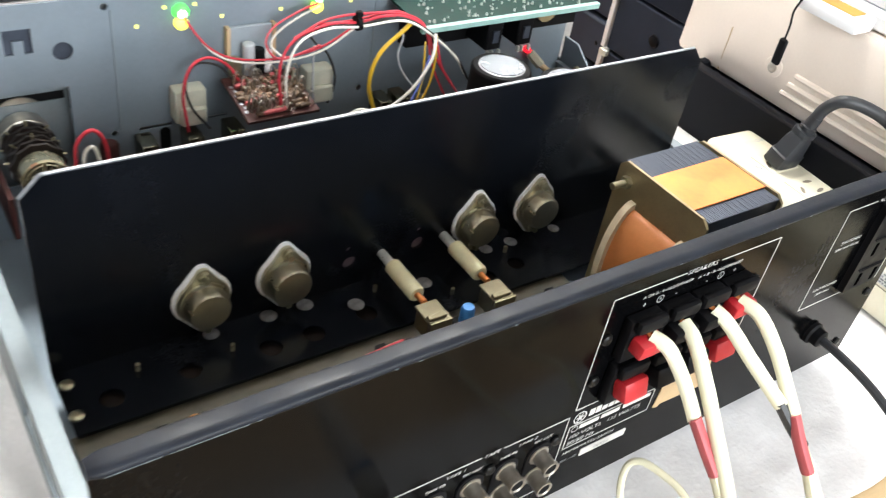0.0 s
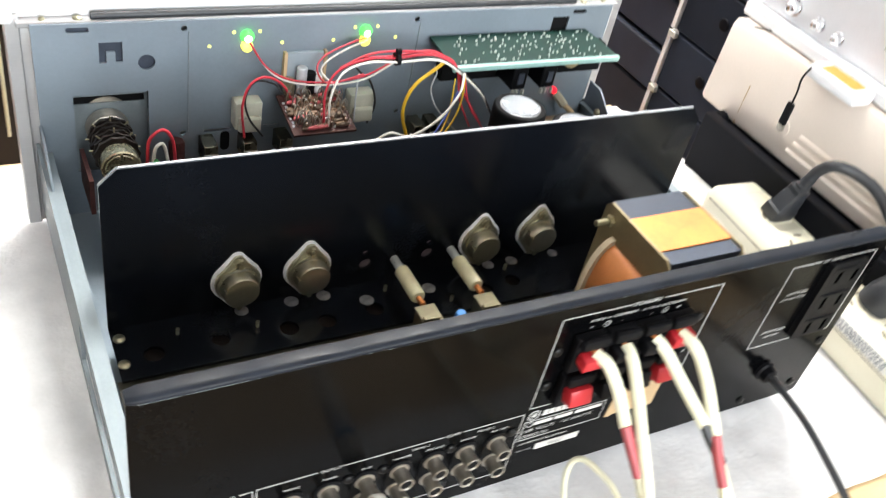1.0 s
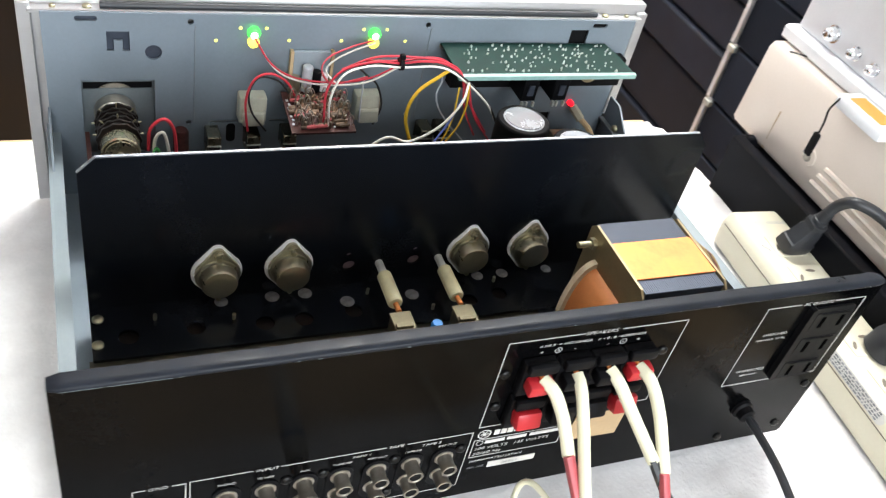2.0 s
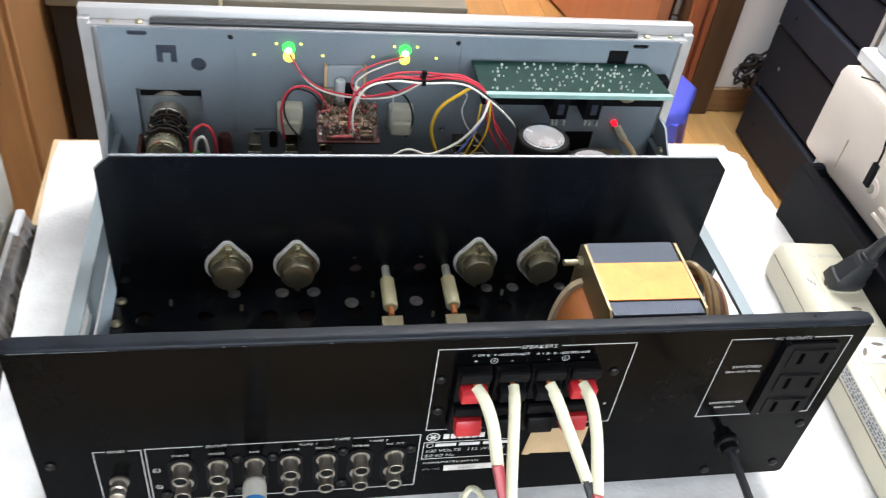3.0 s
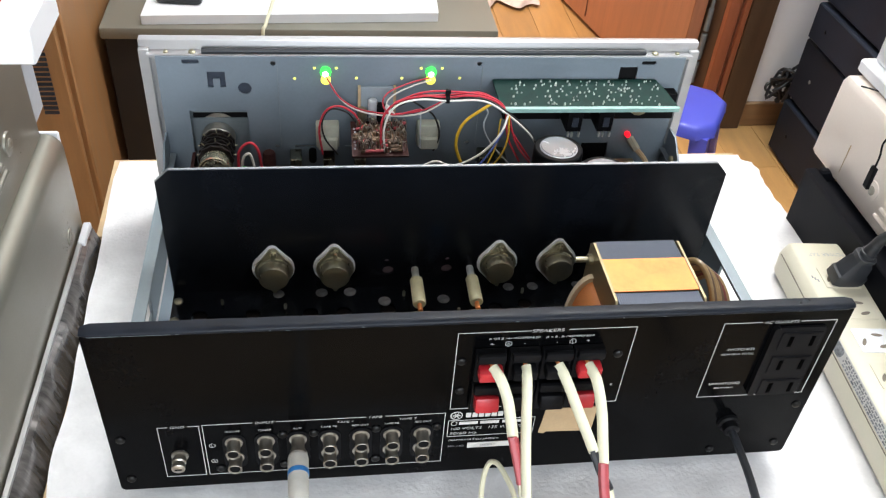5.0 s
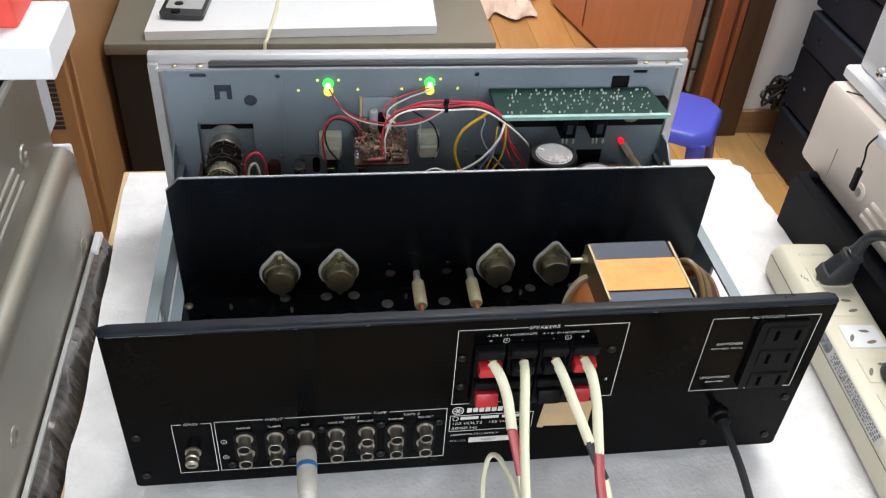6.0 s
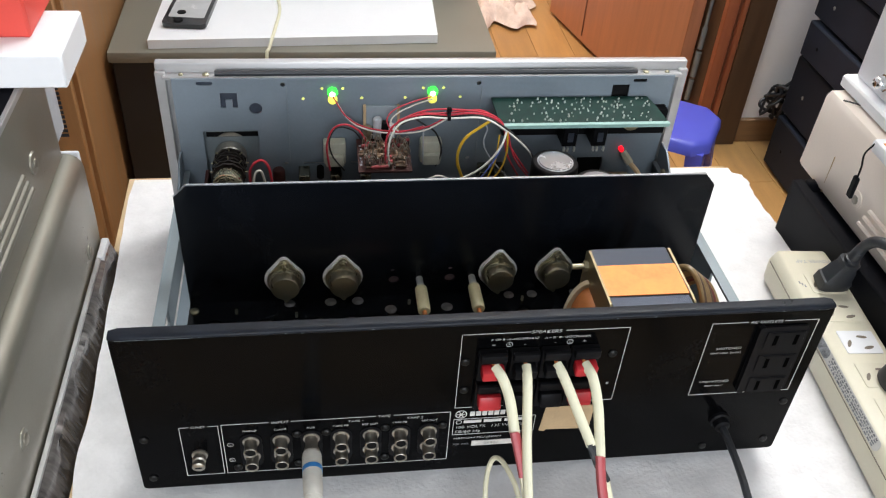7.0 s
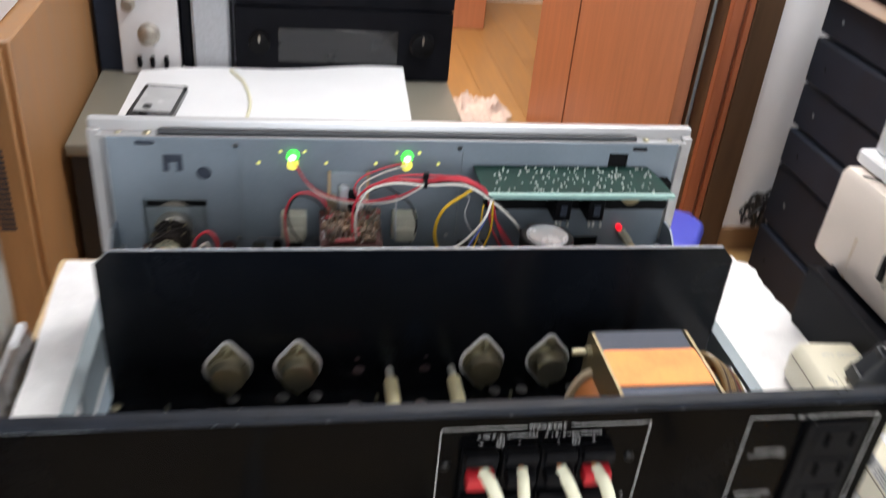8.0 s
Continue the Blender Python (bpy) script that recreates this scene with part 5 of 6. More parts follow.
part("cord", tube(B(), [(0.5175, 0.1295, 0.0694), (0.5195, 0.1265, 0.0810), (0.5225, 0.1180, 0.0905), (0.5350, 0.1060, 0.0890), (0.5440, 0.0880, 0.0820), (0.5400, 0.0550, 0.0650), (0.5320, 0.0200, 0.0400), (0.5260, -0.0400, 0.0100), (0.522, -0.15, 0.0045)], 0.0043, 12, 8), M_cord, plug2)
plug3 = thing("mains_plug", 0.511, 0.032, 0.032, "black round mains plug in the power strip", "plug")
part("body", lathe(B(), (0.5110, 0.032, 0.0321), (0.15, -0.2, 1), [(0, 0.0135), (0.010, 0.0135), (0.020, 0.011), (0.026, 0.006)], 20), M_cord, plug3)
part("cord", tube(B(), [(0.5145, 0.027, 0.0565), (0.522, 0.015, 0.066), (0.525, -0.03, 0.05), (0.53, -0.10, 0.010), (0.528, -0.16, 0.0045)], 0.0035, 10), M_cord, plug3)
for x, y in ((0.4365, 0.088), (0.4550, 0.092), (0.4600, 0.078)):
    part("pin_scrap", tube(B(), [(x, y, 0.0), (x + 0.001, y + 0.001, 0.012), (x + 0.003, y + 0.0005, 0.024)], 0.0008, 6), M_raw, strip)

# ---- stack beside the table, champagne case below and ribbed case above ----
stand = thing("equipment_stand", -0.22, -0.05, FLOOR, "dark laminate stand under the champagne equipment", "stand")
bx("body", M_cab_side, stand, -0.42, -0.076, -0.40, 0.235, FLOOR, -0.012, 0.003)
low = thing("amplifier_case", -0.21, -0.05, -0.012, "champagne metal equipment case with rounded top edge", "amplifier")
b = B()
prof = [(-0.42, -0.012), (-0.0735, -0.012), (-0.0685, 0.004), (-0.0675, 0.030)]
prof += [(-0.0800 + 0.0125 * math.cos(radians(a)), 0.0820 + 0.0125 * math.sin(radians(a))) for a in range(0, 91, 15)]
prof += [(-0.42, 0.0945)]
rows = [[b.verts.new((x, y, z)) for x, z in prof] for y in (-0.40, 0.2520)]
for k in range(len(prof)):
    j = (k + 1) % len(prof)
    b.faces.new((rows[0][k], rows[0][j], rows[1][j], rows[1][k])).smooth = 3 < k < 10
b.faces.new(rows[0][::-1]), b.faces.new(rows[1])
part("body", b, M_gold, low)
bx("end_panel", M_silver, low, -0.42, -0.0690, 0.2520, 0.2550, -0.010, 0.0955, 0.001)
for y, z in ((0.217, 0.026), (0.018, 0.044), (-0.20, 0.044)):
    part("dimple", lathe(B(), (-0.0690, y, z), (1, 0, 0), [(0, 0.0075), (0.0022, 0.0068), (0.0026, 0.0050)], 18), M_gold, low)
    pan_screw("screw", (-0.0668, y, z), (1, 0, 0), 0.0038, M_nickel, low, 0.002)
wrap = thing("wrapped_panel", -0.066, -0.05, -0.06, "metal panel edge wrapped in crinkled clear film", "panel")
b = B()
n = 70
rows = []
rng = random.Random(9)
for i in range(n + 1):
    y = -0.40 + 0.65 * i / n
    rows.append([b.verts.new((x + 0.0012 * rng.uniform(-1, 1), y, z + 0.0008 * rng.uniform(-1, 1))) for x, z in ((-0.0515, -0.060), (-0.0520, -0.035), (-0.0548, -0.012), (-0.0602, 0.0080), (-0.0655, 0.0115), (-0.0670, 0.0090), (-0.0668, -0.060))])
for p, q in zip(rows, rows[1:]):
    for k in range(6):
        b.faces.new((p[k], p[k + 1], q[k + 1], q[k]))
b.faces.new(rows[0]), b.faces.new(rows[-1][::-1])
part("film", b, M_film, wrap)
bx("silver_edge", M_alu, wrap, -0.0668, -0.0632, -0.40, 0.2250, 0.0100, 0.0125, 0.0005)
bx("white_cap", M_foam2, wrap, -0.0668, -0.0608, 0.2252, 0.2510, -0.02, 0.0130, 0.0010)

up = thing("receiver_case", -0.21, -0.1, 0.0945, "champagne ribbed equipment case with a black top", "receiver")
bx("body", M_gold, up, -0.42, -0.0800, -0.40, 0.2480, 0.0945, 0.1775, 0.0015)
bx("top_cover", M_black_top, up, -0.418, -0.0830, -0.398, 0.2460, 0.1775, 0.1800, 0.0006)
bx("edge_strip", M_alu, up, -0.0828, -0.0792, -0.40, 0.2485, 0.1765, 0.1812, 0.0006)
bx("rear_plate", M_wiregrey, up, -0.30, -0.0820, 0.2480, 0.2780, 0.100, 0.168, 0.004)
for z in (0.118, 0.1265, 0.135):
    part("rib", tube(B(), [(-0.0800, -0.39, z), (-0.0800, -0.1, z), (-0.0800, 0.172 - (z - 0.118) * 0.6, z)], 0.0022, 8), M_gold, up)
part("dimple", lathe(B(), (-0.0803, 0.186, 0.1300), (1, 0, 0), [(0, 0.0085), (0.0016, 0.0078), (0.0020, 0.0055)], 18), M_gold, up)
pan_screw("screw", (-0.0788, 0.186, 0.1300), (1, 0, 0), 0.0036, M_nickel, up, 0.002)
pan_screw("screw", (-0.1050, 0.168, 0.1800), (0, 0, 1), 0.0036, M_nickel, up, 0.002)

slab_b = thing("foam_block", -0.2, 0.17, 0.182, "thick white foam block lying on a carton", "foam block")
bx("body", M_foam2, slab_b, -0.40, -0.0150, 0.0840, 0.1380, 0.2430, 0.2620, 0.001)
carton = thing("carton", -0.2, 0.19, 0.207, "bright red carton on the white foam block", "carton")
bx("body", M_redpaper, carton, -0.38, -0.0330, 0.103, 0.150, 0.2620, 0.32, 0.0015)
box_g = thing("carton", -0.3, 0.1, 0.18, "plain white carton under the foam block", "carton")
bx("body", M_foam2, box_g, -0.40, -0.16, 0.05, 0.19, 0.1800, 0.2430, 0.002)
plate = thing("bracket_plate", -0.07, 0.25, 0.18, "small black slotted metal bracket", "bracket")
b = slab(B(), rounded(-0.130, -0.072, 0.1805, 0.2100, 0.004), 0.0015, 0.2050)
part("body", b, M_black_top, plate)
part("slot", slab(B(), rounded(-0.100, -0.077, 0.1930, 0.2000, 0.003), -0.0004, 0.2049), M_wood_light, plate)

# ---- beige and black cases on the other side ----
stand2 = thing("equipment_stand", 0.75, -0.05, FLOOR, "dark laminate stand under the black equipment case", "stand")
bx("body", M_cab_side, stand2, 0.536, 0.84, -0.42, 0.24, FLOOR, -0.075, 0.003)
blk = thing("amplifier_case", 0.68, -0.08, -0.075, "satin black equipment case with a raised rim", "amplifier")
bx("body", M_black_top, blk, 0.5305, 0.84, -0.42, 0.2480, -0.075, 0.0440, 0.002)
bx("rim", M_black_top, blk, 0.5290, 0.5400, -0.42, 0.2560, -0.02, 0.0520, 0.0015)
bx("rear_rim", M_black_top, blk, 0.5405, 0.84, 0.2485, 0.2560, -0.02, 0.0520, 0.0015)
for x in (0.575, 0.80):
    for y in (-0.3, 0.20):
        part("foot", cyl(B(), (x, y, 0.0440), (x, y, 0.0475), 0.014), M_blackp, blk)
bei = thing("receiver_case", 0.7, -0.05, 0.0475, "beige painted steel case with pressed ribs", "receiver")
b = B()
prof = [(0.86, 0.0475), (0.5520, 0.0475), (0.5490, 0.0520), (0.5512, 0.1200), (0.5545, 0.1245), (0.86, 0.1245)]
rows = [[b.verts.new((x, y, z)) for x, z in prof] for y in (-0.42, 0.2840)]
for k in range(len(prof)):
    j = (k + 1) % len(prof)
    b.faces.new((rows[0][k], rows[0][j], rows[1][j], rows[1][k]))
b.faces.new(rows[0][::-1]), b.faces.new(rows[1])
part("body", b, M_beige, bei)
bx("seam", M_label, bei, 0.5492, 0.5512, 0.2395, 0.2402, 0.0490, 0.085)
for z in (0.0600, 0.0680, 0.0760):
    part("rib", tube(B(), [(0.5500, -0.40, z), (0.5500, -0.1, z), (0.5500, 0.180 - (z - 0.06) * 0.4, z)], 0.0026, 8), M_beige, bei)
part("dimple", lathe(B(), (0.5508, 0.1940, 0.0735), (-1, 0, 0), [(0, 0.0085), (0.0018, 0.0078), (0.0022, 0.0050)], 18), M_beige, bei)
pan_screw("screw", (0.5490, 0.1940, 0.0735), (-1, 0, 0), 0.0040, M_nickel, bei, 0.002)
part("lifted_wire", tube(B(), [(0.556, 0.266, 0.1250), (0.562, 0.258, 0.1265), (0.580, 0.246, 0.1255)], 0.0008, 6), M_wireblack, bei)
fm = thing("foam_sheet", 0.7, 0.0, 0.1245, "white foam sheet folded between two cases", "foam sheet")
bx("body", M_foam2, fm, 0.5640, 0.86, -0.42, 0.2920, 0.1255, 0.1370, 0.002)
sil = thing("cassette_deck", 0.72, 0.0, 0.137, "silver equipment with a row of round knobs", "deck")
bx("body", M_silver, sil, 0.5790, 0.86, -0.42, 0.2850, 0.1370, 0.262, 0.002)
bx("front_panel", M_silver, sil, 0.5740, 0.5790, -0.42, 0.2870, 0.1375, 0.262, 0.001)
for y, z, r in ((0.250, 0.1500, 0.0058), (0.222, 0.1490, 0.0046), (0.200, 0.1480, 0.0042), (0.120, 0.150, 0.005), (0.04, 0.150, 0.005)):
    part("knob", lathe(B(), (0.5742, y, z), (-1, 0, 0), [(0, r * 1.25), (0.001, r * 1.25), (0.0012, r), (0.006, r * 0.96), (0.0076, r * 0.8), (0.0086, r * 0.45)], 22), M_chrome, sil, "bright metal knob")
bx("lower_panel", M_white, sil, 0.5715, 0.5738, -0.42, 0.16, 0.160, 0.185, 0.0004)
bx("groove", M_black_top, sil, 0.5735, 0.5742, -0.40, 0.25, 0.2000, 0.2030)
rem = thing("remote_tag", 0.54, 0.17, 0.137, "white plastic tag with an orange sticker and a black strap", "tag")
bx("body", M_foam2, rem, 0.5380, 0.5610, 0.140, 0.190, 0.1250, 0.1360, 0.003, 2)
bx("sticker", M_orange, rem, 0.5415, 0.5560, 0.147, 0.181, 0.1360, 0.1364)
part("strap", tube(B(), [(0.5385, 0.186, 0.1330), (0.5330, 0.1855, 0.1240), (0.5345, 0.1850, 0.1130), (0.5350, 0.1850, 0.1020)], 0.0008, 7), M_blackp, rem)
bx("strap_end", M_blackp, rem, 0.5330, 0.5365, 0.1815, 0.1885, 0.0830, 0.1030, 0.0012)

# black stack with silver edges, standing behind
rack = thing("equipment_stand", 1.0, 0.45, FLOOR, "dark low stand below black stacked equipment", "stand")
bx("body", M_cab_side, rack, 0.88, 1.26, 0.10, 0.655, FLOOR, -0.322, 0.003)
for k, (z0, z1) in enumerate(((-0.322, -0.256), (-0.252, -0.180), (-0.176, -0.092), (-0.088, -0.004), (0.0, 0.09))):
    u = thing("stacked_component", 1.05, 0.4, z0, "black component with a silver front edge, in a stack", "component", "stacked components behind the table")
    bx("case", M_stack, u, 0.872, 1.26, 0.12, 0.650, z0, z1, 0.002)
    bx("front_panel", M_silver, u, 0.868 if k else 0.862, 1.262, 0.650, 0.6580 if k else 0.666, z0, z1, 0.001)
    for y in (0.57, 0.30):
        part("screw", lathe(B(), (0.8720, y, (z0 + z1) / 2 + 0.005), (-1, 0, 0), [(0, 0.009), (0.002, 0.008), (0.003, 0.004)], 14), M_black_top, u)
    bx("clip", M_solder, u, 0.864, 0.872, 0.640, 0.655, z1 - 0.006, z1 + 0.003, 0.001)

# far black stack against the wall
levels = (FLOOR, -0.632, -0.468, -0.37, -0.262, -0.15, -0.05)
for k, (z0, z1) in enumerate(zip(levels, levels[1:])):
    u = thing("stacked_component", 1.45, 1.2, z0, "black component in a tall stack against the wall", "component", "components stacked at the wall")
    bx("case", M_stack, u, 1.285 + 0.008 * (k % 2), 1.70, 0.96, 1.505 + 0.01 * (k % 2), z0 + 0.006, z1 - 0.002, 0.004)
    for y in (1.44, 1.05):
        part("screw", lathe(B(), (1.287 + 0.008 * (k % 2), y, (z0 + z1) / 2), (-1, 0, 0), [(0, 0.006), (0.002, 0.005), (0.003, 0.003)], 12), M_zinc if k % 2 else M_black_top, u)
    for y in (1.02, 1.46):
        bx("foot", M_blackp, u, 1.32, 1.35, y - 0.015, y + 0.015, z0, z0 + 0.006)
topu = thing("receiver_case", 1.5, 1.2, -0.05, "beige component on top of the black stack", "receiver")
bx("case", M_beige, topu, 1.27, 1.70, 0.95, 1.50, -0.05, 0.06, 0.003)
bx("window", M_black_top, topu, 1.266, 1.27, 1.02, 1.42, -0.02, 0.04, 0.001)

cord = thing("cord_bundle", 1.27, 1.56, -0.56, "tied bundle of black cords hanging by the wall", "cord")
rng = random.Random(3)
for k in range(7):
    pts = [Vector((1.320, 1.54, -0.585))]
    for j in range(6):
        pts.append(Vector((1.320 + rng.uniform(-0.045, 0.03), 1.565 + rng.uniform(-0.02, 0.03), -0.635 + rng.uniform(-0.045, 0.05))))
    part("strand", tube(B(), pts, 0.0040, 7, 5), M_cord, cord)

# ---- wooden cabinet, low cabinet and what stands on it ----
wc = thing("wood_cabinet", -0.6, 1.2, FLOOR, "honey-coloured wooden cabinet with a dark vent strip", "cabinet")
bx("body", M_wood_light, wc, -1.10, -0.2700, 1.0, 1.60, FLOOR, -0.045, 0.003)
bx("door_panel", M_wood_light, wc, -1.09, -0.2800, 0.985, 1.0, FLOOR + 0.06, -0.055, 0.002)
for k in range(16):
    bx("vent_slat", M_vent, wc, -0.3245, -0.3020, 0.9835, 0.9850, -0.345 + 0.0088 * k, -0.3395 + 0.0088 * k)
gb = thing("grey_box", -0.5, 1.2, -0.045, "grey equipment box on the wooden cabinet", "box")
bx("body", M_silver, gb, -0.95, -0.300, 1.02, 1.50, -0.045, 0.10, 0.004)
bx("panel", M_black_top, gb, -0.90, -0.330, 1.012, 1.02, -0.02, 0.08, 0.001)

cab = thing("low_cabinet", 0.1, 1.38, FLOOR, "low dark cabinet with an olive-grey laminate top", "cabinet")
bx("body", M_cab_side, cab, -0.2550, 0.4460, 1.168, 1.585, FLOOR, -0.302, 0.002)
bx("top", M_cab_top, cab, -0.2600, 0.4520, 1.160, 1.588, -0.302, -0.280, 0.003, 2, "olive-grey laminate top")
bx("gap", M_hole, cab, 0.0905, 0.0930, 1.1665, 1.168, FLOOR + 0.04, -0.303)
fb = thing("foam_sheet", 0.08, 1.33, -0.28, "thick white foam sheet on the low cabinet", "foam sheet")
b = B()
nx, ny = 24, 10
rows = []
for i in range(nx + 1):
    rows.append([])
    for j in range(ny + 1):
        u, v = i / nx, j / ny
        x = -0.188 + 0.530 * u + 0.012 * v
        y = 1.172 + 0.022 * u + (0.30 + 0.02 * u) * v
        rows[-1].append(b.verts.new((x, y, -0.262 + 0.004 * math.sin(u * 9) * v + 0.016 * v * u)))
for p, q in zip(rows, rows[1:]):
    for j in range(ny):
        b.faces.new((p[j], q[j], q[j + 1], p[j + 1])).smooth = True
r = bmesh.ops.extrude_face_region(b, geom=b.faces[:])
for v in (g for g in r["geom"] if isinstance(g, bmesh.types.BMVert)):
    v.co.z = -0.279
part("body", b, M_foam2, fb)
ph = thing("phone", -0.12, 1.28, -0.26, "dark phone in a clear case lying on the foam", "phone")
b = slab(B(), rounded(-0.040, 0.040, -0.078, 0.078, 0.010, 5), 0.009, 0.0, "z")
mph = Matrix.Translation((-0.120, 1.292, -0.2595)) @ Matrix.Rotation(radians(-6), 4, "Z")
b.transform(mph)
part("body", b, M_phone, ph)
b = slab(B(), rounded(-0.033, 0.033, -0.050, 0.070, 0.004, 4), 0.0006, 0.009, "z")
b.transform(mph)
part("back", b, M_phone_back, ph, "pale reflective back")
for v in (-0.062, -0.030):
    b = lathe(B(), (-0.012, v, 0.0095), (0, 0, 1), [(0, 0.0085), (0.0015, 0.0080)], 16)
    b.transform(mph)
    part("lens", b, M_blackp, ph)
ct = thing("thin_cable", 0.0, 1.3, -0.26, "thin cream cable trailing over the foam and cabinet edge", "cable")
part("jacket", tube(B(), [(0.000, 1.47, -0.255), (0.03, 1.40, -0.2555), (0.045, 1.30, -0.2565), (0.038, 1.21, -0.2575), (0.028, 1.163, -0.272), (0.022, 1.152, -0.300), (0.02, 1.150, -0.50)], 0.0032, 8), M_cable, ct)

dk = thing("black_receiver", 0.23, 1.55, -0.28, "wide black receiver with round knobs on the low cabinet", "receiver")
bx("case", M_stack, dk, 0.012, 0.450, 1.500, 1.586, -0.280, -0.03, 0.003)
bx("front_panel", M_black_top, dk, 0.010, 0.452, 1.490, 1.500, -0.276, -0.128, 0.002)
bx("upper_panel", M_black_top, dk, 0.010, 0.452, 1.488, 1.500, -0.124, -0.032, 0.002)
bx("window", M_phone, dk, 0.095, 0.340, 1.487, 1.490, -0.240, -0.170, 0.001)
for x, z, r in ((0.058, -0.200, 0.022), (0.390, -0.196, 0.026), (0.06, -0.08, 0.012), (0.40, -0.08, 0.014)):
    part("knob", lathe(B(), (x, 1.490, z), (0, -1, 0), [(0, r), (0.016, r * 0.92), (0.018, r * 0.8)], 22), M_blackp, dk)
    part("pointer", box(B(), x - 0.002, x + 0.002, 1.4700, 1.4720, z + r * 0.2, z + r * 0.8), M_nickel, dk)
sv = thing("silver_amplifier", -0.19, 1.53, -0.28, "silver amplifier front with metal knobs and switches", "amplifier")
bx("case", M_stack, sv, -0.262, -0.102, 1.515, 1.588, -0.280, -0.01, 0.003)
bx("front_panel", M_silver, sv, -0.215, -0.100, 1.500, 1.515, -0.279, -0.012, 0.002)
for x, z, r in ((-0.158, -0.195, 0.020), (-0.158, -0.075, 0.020), (-0.192, -0.135, 0.012)):
    part("knob", lathe(B(), (x, 1.500, z), (0, -1, 0), [(0, r * 1.1), (0.002, r * 1.1), (0.003, r), (0.018, r * 0.94), (0.020, r * 0.8)], 22), M_nickel, sv)
for x in (-0.180, -0.155, -0.128):
    bx("switch", M_blackp, sv, x - 0.004, x + 0.004, 1.488, 1.500, -0.262, -0.240, 0.001)
gy = thing("grey_speaker", -0.05, 1.54, -0.28, "narrow grey box standing between two amplifiers", "box")
bx("body", M_wiregrey, gy, -0.075, 0.000, 1.50, 1.586, -0.28, 0.05, 0.006)
bx("gap_panel", M_black_top, gy, -0.096, -0.077, 1.515, 1.586, -0.28, 0.04, 0.002)

# blue stool
STOOL_TURN = -32


def stool():
    s = thing("stool", 1.03, 1.36, FLOOR, "small blue plastic stool on the floor", "stool")
    z = -0.518
    cx, cy = 0.912, 1.305
    ca, sa = math.cos(radians(STOOL_TURN)), math.sin(radians(STOOL_TURN))

    def turned(u, v):
        return cx + u * ca - v * sa, cy + u * sa + v * ca

    b = B()
    prof = ((0.084, 0.0, 0.0), (0.090, -0.003, 0.0), (0.095, -0.010, 0.0), (0.098, -0.030, 0.0), (0.091, -0.030, 0.0), (0.086, -0.012, 0.0))
    rings = []
    for w, d, _ in prof:
        rings.append([b.verts.new((*turned(u, v), z + d)) for u, v in rounded(-w, w, -w, w, 0.034, 1)])
    for p, q in zip(rings, rings[1:]):
        for k in range(len(p)):
            b.faces.new((p[k], p[(k + 1) % len(p)], q[(k + 1) % len(p)], q[k])).smooth = True
    b.faces.new(rings[0])
    b.faces.new(rings[-1])
    part("seat", b, M_stool, s)
    for sx in (-1, 1):
        for sy in (-1, 1):
            b = B()
            tops = [turned(sx * a, sy * c) for a, c in ((0.050, 0.088), (0.088, 0.088), (0.088, 0.050), (0.075, 0.075))]
            bots = [turned(sx * a, sy * c) for a, c in ((0.080, 0.112), (0.112, 0.112), (0.112, 0.080), (0.100, 0.100))]
            va = [b.verts.new((x, y, z - 0.026)) for x, y in tops]
            vb = [b.verts.new((x, y, FLOOR)) for x, y in bots]
            for k in range(4):
                b.faces.new((va[k], va[(k + 1) % 4], vb[(k + 1) % 4], vb[k]))
            b.faces.new(va), b.faces.new(vb[::-1])
            part("leg", b, M_stool, s)


stool()

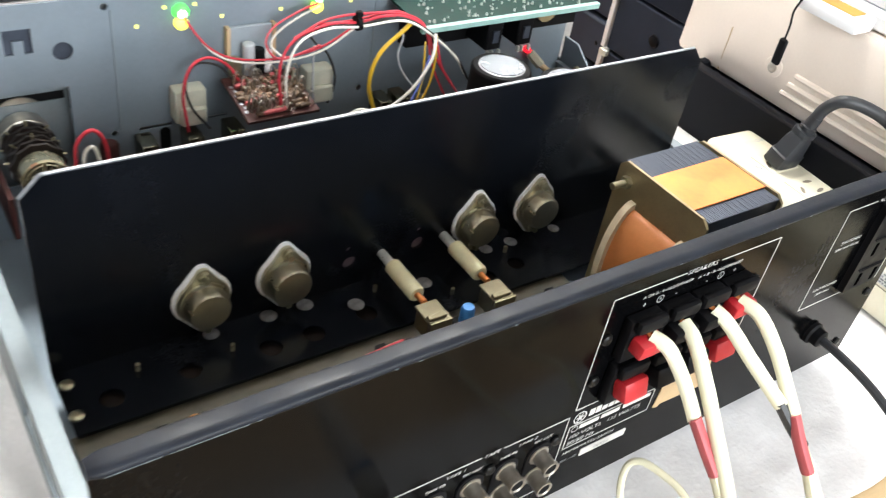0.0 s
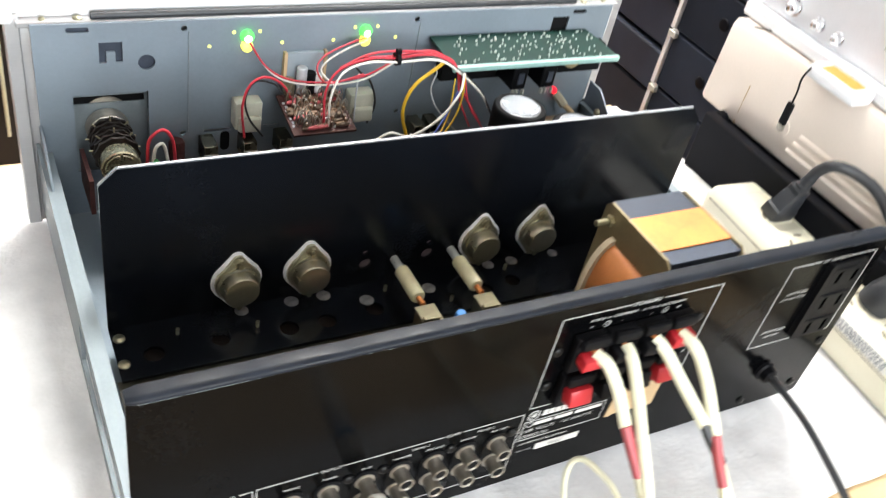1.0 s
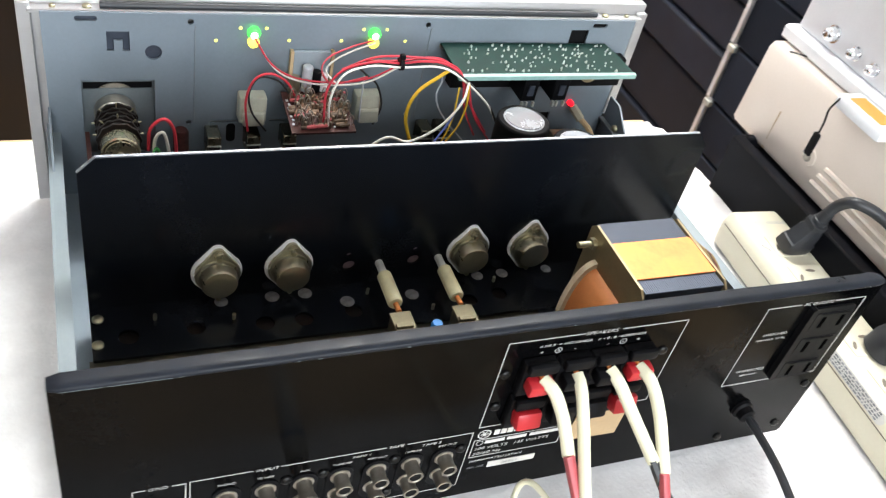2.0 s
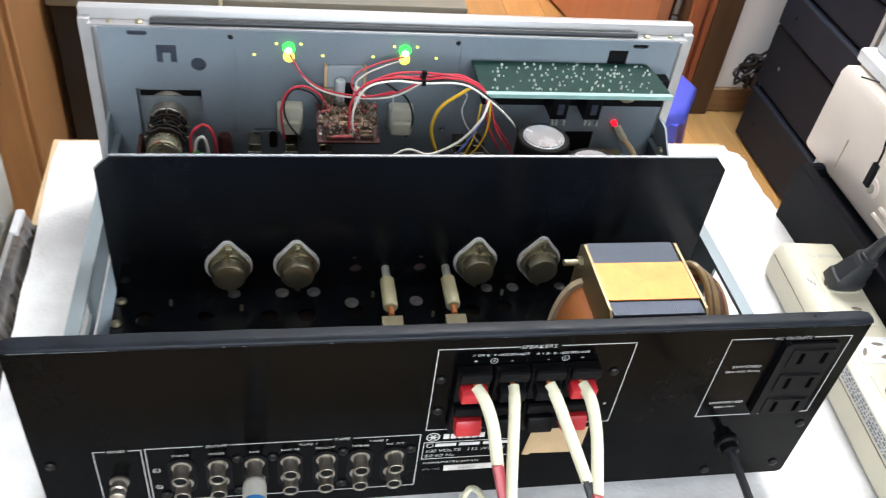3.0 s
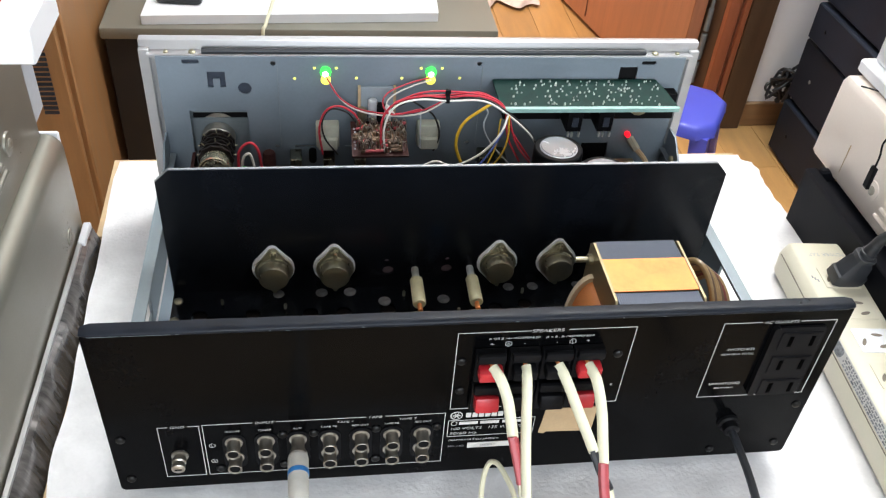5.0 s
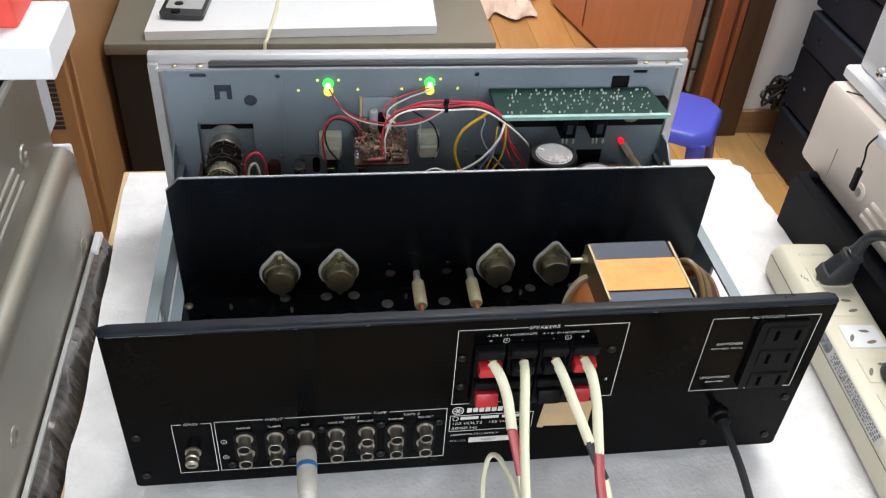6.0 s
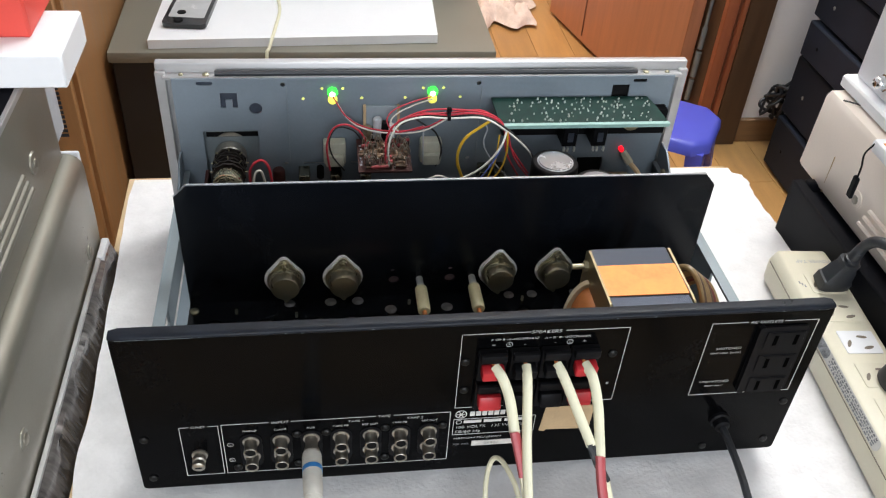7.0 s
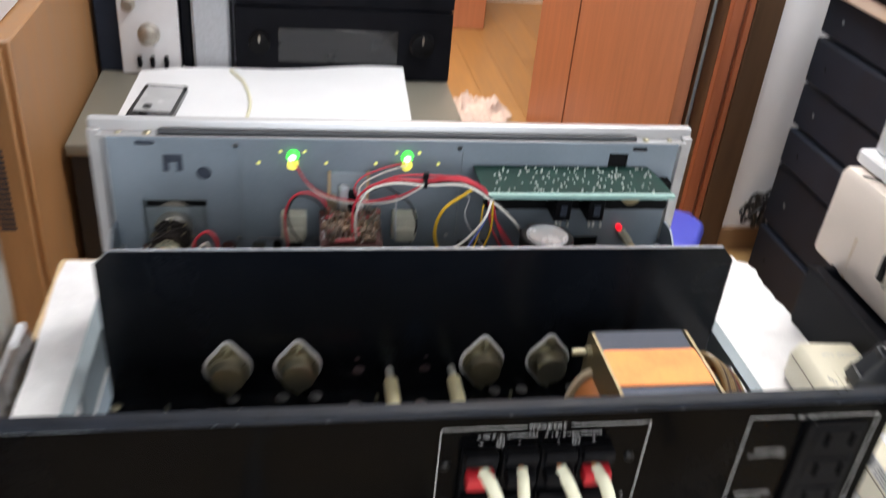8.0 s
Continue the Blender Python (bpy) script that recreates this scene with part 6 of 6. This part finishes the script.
# cloth on the floor beyond the door
b = B()
n = 26
rows = []
for i in range(n + 1):
    rows.append([])
    for j in range(n + 1):
        u, v = i / n, j / n
        x, y = 0.625 + 0.21 * u, 2.31 + 0.25 * v
        e = min(u, v, 1 - u, 1 - v)
        w = noise.noise((u * 5, v * 5, 3)) * 0.05 + noise.noise((u * 13, v * 13, 8)) * 0.02
        x += 0.05 * noise.noise((v * 4, u * 2, 5))
        y += 0.05 * noise.noise((u * 4, v * 2, 9))
        rows[-1].append(b.verts.new((x, y, FLOOR + 0.012 + max(0.0, min(1, e * 5) * (0.05 + w)))))
for p, q in zip(rows, rows[1:]):
    for j in range(n):
        b.faces.new((p[j], q[j], q[j + 1], p[j + 1])).smooth = True
tagged(part("cloth", b, M_cloth), "crumpled white and pink cloth on the floor", "cloth")

# far wardrobe in the next room
wd = thing("wardrobe", 0.6, 3.4, FLOOR, "wooden furniture far off in the next room", "furniture")
bx("body", M_door, wd, 0.25, 0.95, 3.45, 3.85, FLOOR, -0.12, 0.003)
bx("shelf", M_wall, wd, 0.25, 0.95, 3.43, 3.45, FLOOR + 0.30, FLOOR + 0.42, 0.002)

# ---- floor planks ----
plank_me = None
rng = random.Random(2)
x = -1.6
while x < 2.4:
    y = -1.9 - rng.uniform(0, 0.9)
    while y < 3.9:
        y0, y1 = max(y, -1.9), min(y + 0.9, 3.9)
        if y1 - y0 > 0.02:
            if plank_me is None or y1 - y0 < 0.899:
                bm = box(B(), -0.0595, 0.0595, -(y1 - y0) / 2 + 0.0006, (y1 - y0) / 2 - 0.0006, 0.0, 0.006, 0.0006)
                bmesh.ops.recalc_face_normals(bm, faces=bm.faces)
                me = bpy.data.meshes.new("plank")
                bm.to_mesh(me)
                bm.free()
                me.materials.append(M_wood_floor)
                if y1 - y0 >= 0.899:
                    plank_me = me
            else:
                me = plank_me
            ob = new("plank", me)
            ob.matrix_basis = Matrix.Translation((x + 0.06, (y0 + y1) / 2, FLOOR - 0.006))
            ob.parent = floor
            ob.matrix_parent_inverse = floor.matrix_basis.inverted()
        y += 0.9
    x += 0.12
